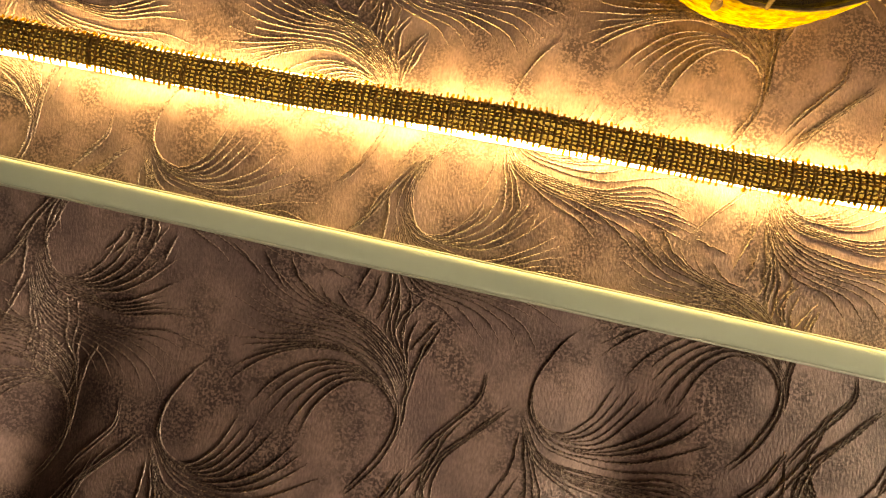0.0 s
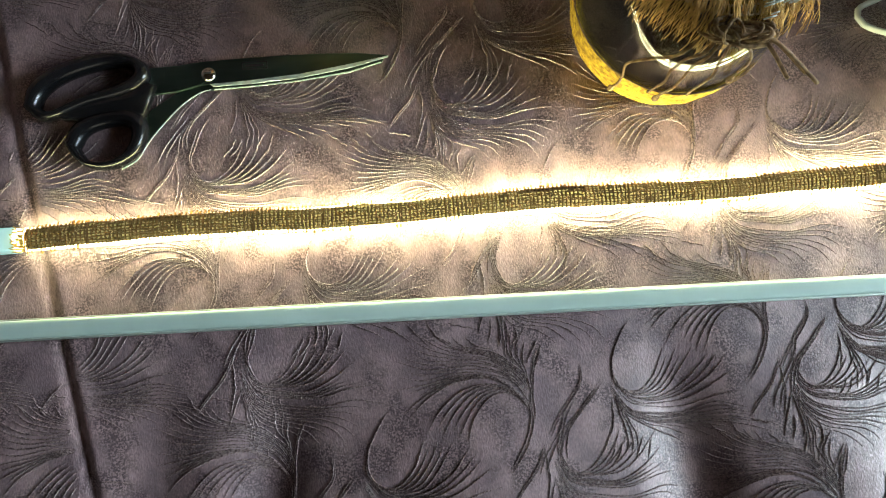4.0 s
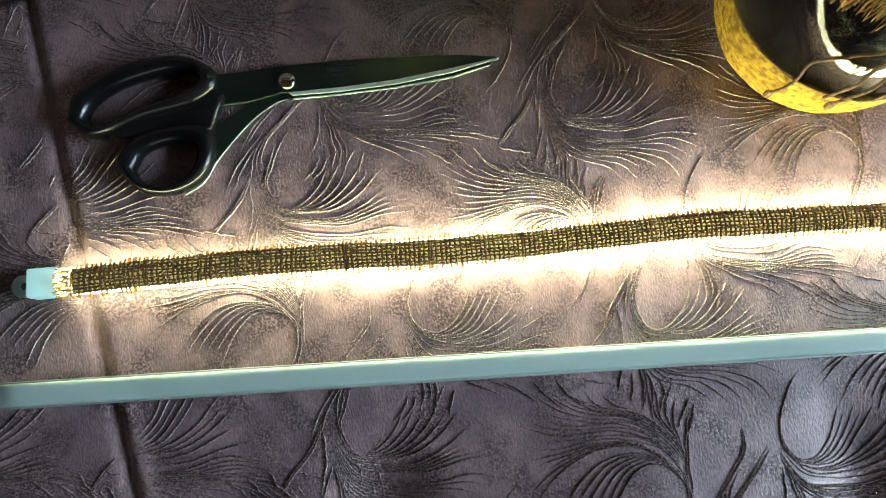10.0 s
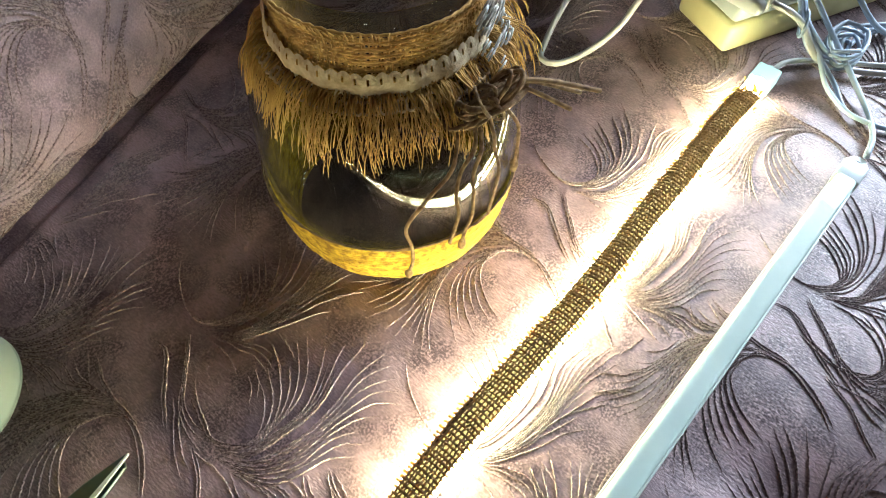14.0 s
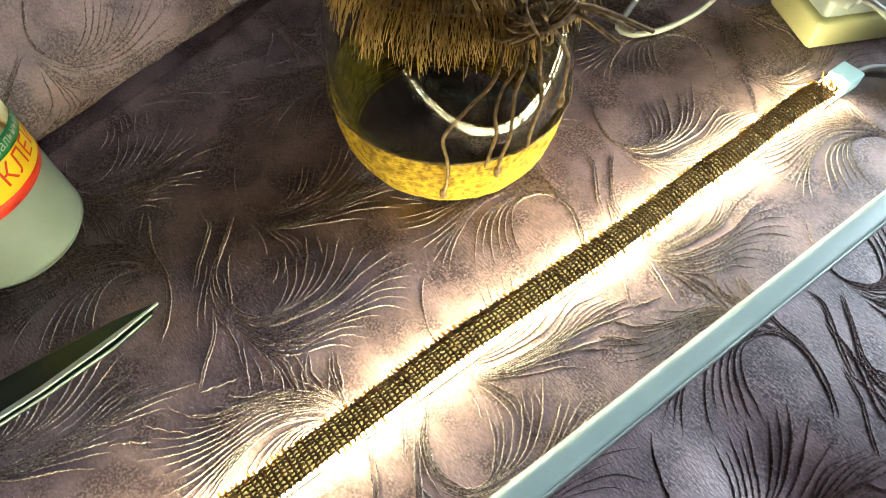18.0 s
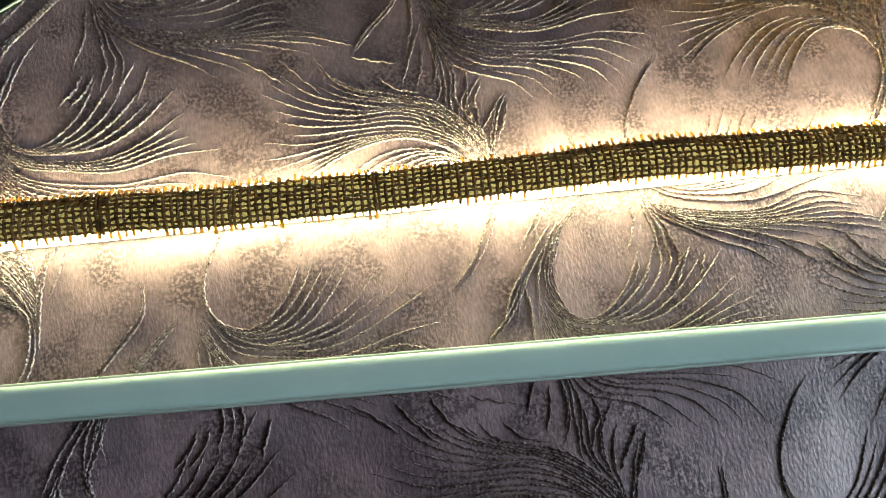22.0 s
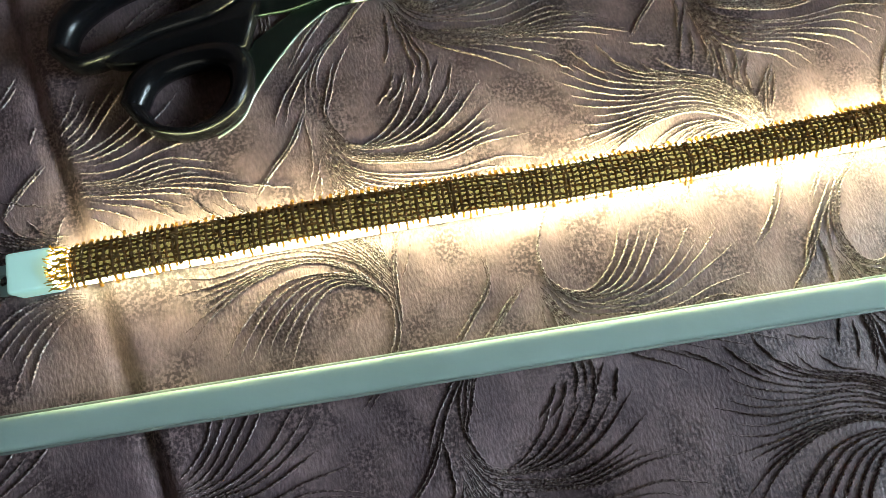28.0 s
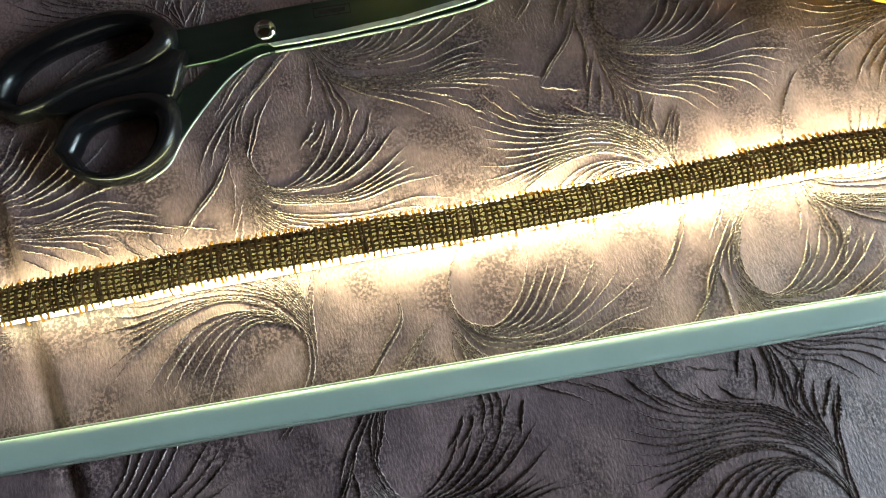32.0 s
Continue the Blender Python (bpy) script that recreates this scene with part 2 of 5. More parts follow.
def food_print(m):
    """A worn printed photograph of baked food and cream: warped patches from brown and orange to cream and pale blue."""
    nt = m.node_tree
    co = nt.nodes.new("ShaderNodeTexCoord")
    n, fine, add, r = (nt.nodes.new("ShaderNode" + k) for k in ("TexNoise", "TexNoise", "Math", "ValToRGB"))
    n.inputs["Scale"].default_value, n.inputs["Detail"].default_value, n.inputs["Distortion"].default_value = 34, 6.0, 1.6
    fine.inputs["Scale"].default_value, fine.inputs["Detail"].default_value, fine.inputs["Distortion"].default_value = 210, 5.0, 0.8
    add.operation, add.inputs[2].default_value = "MULTIPLY_ADD", 0.0
    add.inputs[1].default_value = 0.22
    e = r.color_ramp.elements
    stops = ((0.45, (0.16, 0.065, 0.015)), (0.51, (0.46, 0.21, 0.035)), (0.56, (0.55, 0.36, 0.10)), (0.61, (0.60, 0.52, 0.30)), (0.68, (0.58, 0.57, 0.47)), (0.76, (0.47, 0.52, 0.50)))
    while len(e) < len(stops):
        e.new(0.5)
    for el, (x, c) in zip(e, stops):
        el.position, el.color = x, (*c, 1)
    for a, b in ((co.outputs["Object"], n.inputs["Vector"]), (co.outputs["Object"], fine.inputs["Vector"]), (fine.outputs[0], add.inputs[0]), (n.outputs[0], add.inputs[2]),
                 (add.outputs[0], r.inputs[0]), (r.outputs[0], nt.nodes["Principled BSDF"].inputs["Base Color"])):
        nt.links.new(a, b)


food_print(LABEL)
RED = material("red_print", (0.70, 0.045, 0.02), 0.35, second=(0.60, 0.03, 0.02), scale=60)
YELLOW = material("yellow_print", (0.85, 0.62, 0.03), 0.35, second=(0.80, 0.52, 0.02), scale=60)
GREEN = material("green_print", (0.02, 0.24, 0.06), 0.35, second=(0.015, 0.18, 0.045), scale=60)
BLUE = material("blue_print", (0.02, 0.12, 0.38), 0.35, second=(0.04, 0.18, 0.5), scale=200)
PAPER = material("white_print", (0.50, 0.51, 0.46), 0.4, second=(0.42, 0.43, 0.38), scale=90)
BROWN = material("brown_print", (0.28, 0.12, 0.03), 0.4, second=(0.2, 0.08, 0.02), scale=90)
WICKER = material("dark_wicker", (0.016, 0.011, 0.009), 0.5, second=(0.05, 0.036, 0.021), scale=60, stretch=(1, 1, 6), bump=0.5, bump_scale=500)
# room surfaces out of view, coloured dark to hold the bounced light down
WALL = material("dark_unseen_wall", (0.17, 0.125, 0.095), 0.8, second=(0.135, 0.10, 0.075), scale=6, bump=0.3, bump_scale=150)
CEIL = material("dark_unseen_ceiling", (0.26, 0.19, 0.13), 0.7, second=(0.21, 0.15, 0.10), scale=5, bump=0.1, bump_scale=90)
FLOOR = material("dark_unseen_floor", (0.24, 0.15, 0.09), 0.45, second=(0.17, 0.10, 0.06), scale=9, stretch=(1, 12, 1), bump=0.2, bump_scale=60)
FRAME = material("window_paint", (0.78, 0.78, 0.76), 0.4, second=(0.72, 0.72, 0.70), scale=12)
PRINT = material("pale_printed_cloth", (0.60, 0.60, 0.58), 0.8, second=(0.48, 0.48, 0.48), scale=45, bump=0.3, bump_scale=1400)
LEAF = material("black_leaf_print", (0.012, 0.012, 0.014), 0.8, second=(0.03, 0.03, 0.03), scale=120)

FIBRES = sheer("loose_burlap_fibres", (0.022, 0.019, 0.011))


# ---- helpers of the builder ----
def thing(name, label, category, at=(0, 0, 0), rz=0.0, group="", kind=""):
    ob = new(name)
    ob.matrix_world = pose(*at, 0, 0, rz)
    return tagged(ob, label, category, group, kind)


def part(name, me, mat, parent, label="", kind="", smooth=True):
    if isinstance(me, bmesh.types.BMesh):
        bm, me = me, bpy.data.meshes.new(name)
        bm.to_mesh(me)
        bm.free()
    if smooth:
        me.shade_smooth()
    me.materials.clear()
    me.materials.append(mat)
    ob = new(name, me)
    ob.parent = parent
    return tagged(ob, label, "", "", kind)


def mesh(verts, faces, name="mesh"):
    me = bpy.data.meshes.new(name)
    me.from_pydata([tuple(v) for v in verts], [], faces)
    me.update()
    return me


def box(sx, sy, sz, at=(0, 0, 0), bevel=0.0, segs=2):
    bm = bmesh.new()
    bmesh.ops.create_cube(bm, size=1, matrix=Matrix.Translation(at) @ Matrix.Diagonal((sx, sy, sz, 1)))
    if bevel:
        bmesh.ops.bevel(bm, geom=bm.edges[:], offset=bevel, segments=segs, affect="EDGES", profile=0.5)
    return bm


def lathe(profile, n=64, closed=False):
    verts, faces = [], []
    k = len(profile)
    for i in range(n):
        a = 2 * math.pi * i / n
        for r, z in profile:
            verts.append((r * math.cos(a), r * math.sin(a), z))
    for i in range(n):
        j = (i + 1) % n
        for q in range(k if closed else k - 1):
            p = (q + 1) % k
            faces.append((i * k + q, j * k + q, j * k + p, i * k + p))
    return mesh(verts, faces)


def smooth_line(pts, step):
    """Points along a Catmull-Rom curve through pts, about step apart."""
    pts = [Vector(p) for p in pts]
    ext = [2 * pts[0] - pts[1]] + pts + [2 * pts[-1] - pts[-2]]
    out = []
    for i in range(1, len(ext) - 2):
        a, b, c, e = ext[i - 1 : i + 3]
        n = max(1, int((c - b).length / step))
        for q in range(n):
            t = q / n
            out.append(0.5 * (2 * b + (c - a) * t + (2 * a - 5 * b + 4 * c - e) * t * t + (3 * b - a - 3 * c + e) * t ** 3))
    out.append(pts[-1])
    return out


def tube_data(line, radius, sides=6, taper=1.0, verts=None, faces=None, wob=0.0, rng=None):
    """Adds a tube along the line to verts and faces."""
    verts = [] if verts is None else verts
    faces = [] if faces is None else faces
    base, n = len(verts), len(line)
    up = Vector((0.12, 0.31, 0.94))
    for i, p in enumerate(line):
        d = (line[min(i + 1, n - 1)] - line[max(i - 1, 0)])
        d = d.normalized() if d.length > 1e-9 else Vector((1, 0, 0))
        s = d.cross(up)
        s = s.normalized() if s.length > 1e-6 else Vector((1, 0, 0))
        u = s.cross(d)
        r = radius * (1 + (taper - 1) * i / max(1, n - 1)) * (1 + (rng.uniform(-wob, wob) if wob else 0))
        for k in range(sides):
            a = 2 * math.pi * k / sides
            verts.append(p + s * (r * math.cos(a)) + u * (r * math.sin(a)))
    for i in range(n - 1):
        for k in range(sides):
            q = (k + 1) % sides
            faces.append((base + i * sides + k, base + i * sides + q, base + (i + 1) * sides + q, base + (i + 1) * sides + k))
    faces.append(tuple(base + k for k in reversed(range(sides))))
    faces.append(tuple(base + (n - 1) * sides + k for k in range(sides)))
    return verts, faces


def tube(pts, radius, step=0.004, sides=8, taper=1.0):
    return mesh(*tube_data(smooth_line(pts, step), radius, sides, taper))


def outline_slab(pts, z0, z1, bevel=0.0):
    """A flat slab with the given outline, from z0 to z1."""
    bm = bmesh.new()
    vs = [bm.verts.new((x, y, z0)) for x, y in pts]
    f = bm.faces.new(vs)
    if f.normal.z > 0:
        f.normal_flip()
    ex = bmesh.ops.extrude_face_region(bm, geom=[f])
    top = [v for v in ex["geom"] if isinstance(v, bmesh.types.BMVert)]
    bmesh.ops.translate(bm, verts=top, vec=(0, 0, z1 - z0))
    bmesh.ops.recalc_face_normals(bm, faces=bm.faces[:])
    if bevel:
        es = [e for e in bm.edges if abs(e.verts[0].co.z - e.verts[1].co.z) < 1e-6]
        bmesh.ops.bevel(bm, geom=es, offset=bevel, segments=2, affect="EDGES", profile=0.5)
    return bm


# ---- the room round the sofa: unseen, dark to keep bounced light low ----
ROOM_FLOOR, ROOM_TOP = -0.43, 2.12
floor = tagged(part("floor", box(3.75, 4.4, 0.1, (-0.625, -0.9, ROOM_FLOOR - 0.05)), FLOOR, None, smooth=False), "unseen dark brown floor that closes the room", "floor", "", "structure")
ceiling = tagged(part("ceiling", box(3.75, 4.4, 0.1, (-0.625, -0.9, ROOM_TOP + 0.05)), CEIL, None, smooth=False), "unseen ceiling, dark brown to keep bounced light low", "ceiling", "", "structure")
HW = ROOM_TOP - ROOM_FLOOR
MID = (ROOM_TOP + ROOM_FLOOR) / 2
for name, sx, sy, x, y in (("wall_north", 3.75, 0.12, -0.625, 1.26), ("wall_west", 0.12, 4.16, -2.44, -0.9)):
    tagged(part(name, box(sx, sy, HW, (x, y, MID)), WALL, None, smooth=False), "unseen wall, dark brown to keep bounced light low", "wall", "", "structure")
WY0, WY1, WZ0, WZ1 = -0.87, 0.19, 0.10, 1.24
WYM = (WY0 + WY1) / 2
east = bmesh.new()
for y0, y1, z0, z1 in ((-3.0, WY0, ROOM_FLOOR, ROOM_TOP), (WY1, 1.2, ROOM_FLOOR, ROOM_TOP), (WY0, WY1, ROOM_FLOOR, WZ0), (WY0, WY1, WZ1, ROOM_TOP)):
    bmesh.ops.create_cube(east, size=1, matrix=Matrix.Translation((1.13, (y0 + y1) / 2, (z0 + z1) / 2)) @ Matrix.Diagonal((0.24, y1 - y0, z1 - z0, 1)))
tagged(part("wall_east", east, WALL, None, smooth=False), "unseen dark brown wall with a window opening", "wall", "", "structure")
SX0, SX1, SZ0, SZ1 = -0.85, 0.35, 0.24, 1.48
south = bmesh.new()
for x0, x1, z0, z1 in ((-2.5, SX0, ROOM_FLOOR, ROOM_TOP), (SX1, 1.25, ROOM_FLOOR, ROOM_TOP), (SX0, SX1, ROOM_FLOOR, SZ0), (SX0, SX1, SZ1, ROOM_TOP)):
    bmesh.ops.create_cube(south, size=1, matrix=Matrix.Translation(((x0 + x1) / 2, -3.06, (z0 + z1) / 2)) @ Matrix.Diagonal((x1 - x0, 0.12, z1 - z0, 1)))
tagged(part("wall_south", south, WALL, None, smooth=False), "unseen dark brown wall with a window opening", "wall", "", "structure")
# unseen window, added to give the backrest fill an opening
added_window = thing("added_window", "added unseen window that the backrest fill light stands in", "window", kind="structure")
for x in (SX0 + 0.03, SX1 - 0.03):
    part("window_frame", box(0.055, 0.05, SZ1 - SZ0 - 0.01, (x, -3.07, (SZ0 + SZ1) / 2), 0.004), FRAME, added_window)
for z in (SZ0 + 0.03, SZ1 - 0.03):
    part("window_frame", box(SX1 - SX0 - 0.12, 0.05, 0.05, ((SX0 + SX1) / 2, -3.07, z), 0.004), FRAME, added_window)
added_pane = part("pane", box(SX1 - SX0 - 0.12, 0.004, SZ1 - SZ0 - 0.12, ((SX0 + SX1) / 2, -3.07, (SZ0 + SZ1) / 2)), GLASS, added_window, smooth=False)
added_pane.visible_shadow = False
window_1 = thing("window_1", "white painted window with two glass panes", "window", kind="structure")
part("window_sill", box(0.2, WY1 - WY0 + 0.1, 0.03, (1.05, WYM, WZ0 - 0.016), 0.005), FRAME, window_1)
for y in (WY0 + 0.03, WYM, WY1 - 0.03):
    part("window_frame", box(0.06, 0.055, WZ1 - WZ0 - 0.01, (1.17, y, (WZ0 + WZ1) / 2), 0.004), FRAME, window_1)
for q in (0.25, 0.75):
    for z in (WZ0 + 0.03, WZ1 - 0.03):
        part("window_frame", box(0.055, (WY1 - WY0) / 2 - 0.09, 0.05, (1.17, WY0 + (WY1 - WY0) * q, z), 0.004), FRAME, window_1)
    pane = part("pane", box(0.004, (WY1 - WY0) / 2 - 0.09, WZ1 - WZ0 - 0.12, (1.17, WY0 + (WY1 - WY0) * q, (WZ0 + WZ1) / 2)), GLASS, window_1, smooth=False)
    pane.visible_shadow = False

# ---- the sofa: seat, backrest and the embossed pattern of its cover ----
sofa = thing("sofa", "sofa upholstered in embossed mauve-brown fabric with swirling plume pattern", "sofa")
X0, X1, Y0, Y1 = -0.62, 0.66, -0.30, 0.40


def seam_x(y):
    return -0.2695 - 0.213 * y


def seat_h(x, y):
    """Height of the seat's cover: a shallow seam line, soft gathers towards the front, slight unevenness."""
    h = 0.0012 * noise.noise((x * 9, y * 9, 1.3)) + 0.0008 * noise.noise((x * 26, y * 26, 4.1))
    s = x - seam_x(y)
    h += -0.0030 * math.exp(-((s / 0.0022) ** 2)) + 0.0012 * math.exp(-(((s - 0.006) / 0.004) ** 2))
    front = max(0.0, min(1.0, (-0.065 - y) / 0.10))
    for gx, dx, amp, w in ((-0.137, -0.18, 0.0130, 0.020), (0.083, 0.10, 0.0130, 0.021), (-0.030, -0.05, -0.009, 0.055), (0.165, 0.1, -0.005, 0.04), (-0.205, -0.1, 0.006, 0.02), (0.225, 0.1, 0.006, 0.03)):
        h -= front * amp * math.exp(-(((x - gx - dx * (-0.1 - y)) / w) ** 2))
    sink = 1.0 if x < 0.0 else max(0.2, 1.0 - x / 0.15)
    h -= 0.0035 * sink * (1 - math.exp(-((max(0.0, y - 0.02) / 0.08) ** 2)))
    gap = 0.2583 * x - 0.9659 * (y - 0.2290)
    if gap < 0.05:
        open_end = max(0.0, min(1.0, (-0.06 - x) / 0.10))
        h -= (0.005 + 0.010 * open_end) * math.exp(-((max(0.0, gap + 0.0085) / (0.0024 + 0.003 * open_end)) ** 2))
    if y < -0.215:
        h -= 1.3 * (y + 0.215) ** 2 / 0.1
    return h


NX, NY = 440, 300
sv = [(X0 + (X1 - X0) * i / NX, Y0 + (Y1 - Y0) * j / NY, 0) for j in range(NY + 1) for i in range(NX + 1)]
sv = [(x, y, seat_h(x, y)) for x, y, _ in sv]
sf = [(j * (NX + 1) + i, j * (NX + 1) + i + 1, (j + 1) * (NX + 1) + i + 1, (j + 1) * (NX + 1) + i) for j in range(NY) for i in range(NX)]
part("seat_cover", mesh(sv, sf), CLOTH, sofa, "mauve-brown embossed fabric seat cover")
part("seat_base", box(1.27, 0.86, 0.395, (0.02, 0.17, -0.2325), 0.03), CLOTH, sofa)

BACK_ANGLE = math.atan(0.268)
BU = Vector((math.cos(BACK_ANGLE), math.sin(BACK_ANGLE), 0))
BN = Vector((-math.sin(BACK_ANGLE), math.cos(BACK_ANGLE), 0))
B0 = Vector((0.0, 0.2290, 0))
BACK_PROFILE = smooth_line([(0.060, -0.022, 0), (0.034, -0.010, 0), (0.010, 0.003, 0), (-0.001, 0.024, 0), (0.010, 0.06, 0), (0.040, 0.15, 0), (0.085, 0.27, 0), (0.14, 0.39, 0), (0.20, 0.45, 0), (0.30, 0.46, 0)], 0.004)
BACK_LEN = [0.0]
for a, b in zip(BACK_PROFILE, BACK_PROFILE[1:]):
    BACK_LEN.append(BACK_LEN[-1] + (b - a).length)


BACK_STEP = 0.001
BACK_ROW = [max(0, next((k for k, q in enumerate(BACK_LEN) if q > n * BACK_STEP), len(BACK_LEN) - 1) - 1) for n in range(int(BACK_LEN[-1] / BACK_STEP) + 2)]


def back_at(u, v):
    """Point and normal of the backrest's face, u metres along it and v metres up along its curve."""
    v += 0.048
    i = min(len(BACK_LEN) - 2, BACK_ROW[max(0, min(len(BACK_ROW) - 1, int(v / BACK_STEP)))])
    t = (v - BACK_LEN[i]) / (BACK_LEN[i + 1] - BACK_LEN[i])
    a, b = BACK_PROFILE[i], BACK_PROFILE[i + 1]
    p = a.lerp(b, t)
    d = (b - a).normalized()
    bulge = 0.0015 * noise.noise((u * 8, v * 8, 7.0))
    nrm = (-BN * d.y + Vector((0, 0, 1)) * d.x).normalized()
    return B0 + BU * u + BN * p.x + Vector((0, 0, p.y)) + nrm * bulge, nrm


NU = 200
bv = []
for i in range(NU + 1):
    for s in BACK_LEN:
        bv.append(back_at(-0.75 + 1.6 * i / NU, s - 0.048)[0])
K = len(BACK_LEN)
bf = [(i * K + j, (i + 1) * K + j, (i + 1) * K + j + 1, i * K + j + 1) for i in range(NU) for j in range(K - 1)]
part("backrest", mesh(bv, bf), CLOTH, sofa, "leaning backrest in the same embossed fabric")


back_panel = part("back_panel", box(1.58, 0.06, 0.86, (0.05, 0.30, 0.02), 0.02), CLOTH, sofa)
back_panel.matrix_world = Matrix.Translation(B0) @ Matrix.Rotation(BACK_ANGLE, 4, "Z")


def on_seat(x, y):
    return Vector((x, y, seat_h(x, y))), Vector((0, 0, 1))


def ridge(verts, faces, pts, surf, rng, width, height, beads):
    """A raised beaded thread along pts (metres in the surface's plane)."""
    line = smooth_line([(x, y, 0) for x, y in pts], 0.00045)
    n = len(line)
    if n < 8:
        return
    base = len(verts)
    ph = rng.uniform(0, 6)
    for i, p in enumerate(line):
        d = (line[min(i + 1, n - 1)] - line[max(i - 1, 0)])
        if d.length < 1e-9:
            d = Vector((1, 0, 0))
        d.normalize()
        s = Vector((-d.y, d.x, 0))
        ends = min(1.0, 5 * i / n + 0.12, 5 * (n - 1 - i) / n + 0.12)
        turn = math.sin(i * 2.2 + ph)
        b = 1 + (0.32 + 0.45 * beads) * turn + rng.uniform(-0.2, 0.2)
        w = 0.5 * width * (0.55 + 0.45 * ends) * (1 + 0.35 * (b - 1))
        h = height * ends * max(0.1, b)
        j = (0.15 * math.cos(i * 1.1 + ph) + rng.uniform(-0.12, 0.12)) * width
        for q, z in ((-1.0, -0.0003), (-0.42, 0.9), (0.38, 0.9), (1.0, -0.0003)):
            o = p + s * (q * w + j)
            c, nrm = surf(o.x, o.y)
            verts.append(c + nrm * (z * h if z > 0 else z))
    for i in range(n - 1):
        for k in range(3):
            faces.append((base + i * 4 + k, base + i * 4 + k + 1, base + (i + 1) * 4 + k + 1, base + (i + 1) * 4 + k))


# the repeat of the cover's pattern: two plumes that open to one side (A, B) and one that is turned round (R), each in millimetres from its knot
def strands(motif, count, *curves):
    """Threads spread evenly from the first control curve to the last."""
    lines = []
    for c in curves:
        fine = smooth_line([(x, y, 0) for x, y in c], 0.4)
        lines.append([fine[round(i * (len(fine) - 1) / 15)] for i in range(16)])
    for k in range(count):
        t = k / max(1, count - 1) * (len(lines) - 1)
        i = min(int(t), max(0, len(lines) - 2))
        a, b = lines[i], lines[min(i + 1, len(lines) - 1)]
        motif.append(([a[j].lerp(b[j], t - i) for j in range(16)], k in (0, count - 1)))


def plume_a():
    motif = []
    strands(motif, 6, ((31.8, 12.2), (25.8, -0.8), (17.1, -9.1), (8.8, -10.7), (1.9, -4.4), (0.1, 2.3)), ((57.8, 6.8), (46.2, -5.3), (33.3, -12.7), (18.9, -13.4), (5.8, -10.8), (-0.7, -2.3)))
    strands(motif, 5, ((60.1, -2.2), (46.7, -11.9), (33, -17.1), (18.8, -15.6), (5.7, -11.9), (-1.1, -2.3)), ((71.1, -16.1), (55.5, -17.4), (38.8, -21.1), (22.6, -19.8), (6.6, -15.2), (-1.9, -2.4)))
    strands(motif, 9, ((75.1, -26.8), (59, -23.7), (40.5, -26), (22.4, -24.1), (6.5, -18.5), (-2.6, -3.5)), ((60.7, -47.4), (53.5, -38.5), (39.9, -32.8), (18, -29.7), (3.4, -20.8), (-3.2, -4.7)), ((31.9, -46.7), (23.5, -38.9), (9.8, -34.3), (2.2, -26.2), (-3.4, -11.3)))
    strands(motif, 2, ((12.6, 28.7), (6.5, 18.8), (3.9, 10.5), (1.1, 2.3), (5.9, -8.2), (11.9, -10.9)), ((6, 22.4), (2.7, 12.8), (0.4, 4.6), (1.4, -2.2)))
    strands(motif, 2, ((-7, 6), (-13.4, -6.4), (-21.6, -15.6), (-28.6, -24.6)), ((-6.2, 5.1), (-12.6, -7.2), (-21, -16.5), (-28.1, -25.4)))
    strands(motif, 1, ((-7.5, 4.1), (-6.2, -11.5), (-9.4, -25.8)))
    strands(motif, 1, ((-3, -12.4), (-7.8, -25.7), (-12, -37.5)))
    strands(motif, 3, ((-3.4, -11.3), (-0.3, -28.5), (0.9, -38.9), (-2.5, -47.7)), ((-1.6, -17.8), (4.3, -34.6), (3.4, -48), (7.9, -57.3)))
    strands(motif, 2, ((14.1, -36.6), (8.7, -46.2), (9.3, -54.8)), ((11.6, -38), (7, -45.2), (5.1, -54)))
    strands(motif, 2, ((21.3, -43.1), (15.9, -51.5), (12.7, -56.7)), ((22.7, -46.1), (20.2, -54.3), (17.4, -60.4)))
    return motif


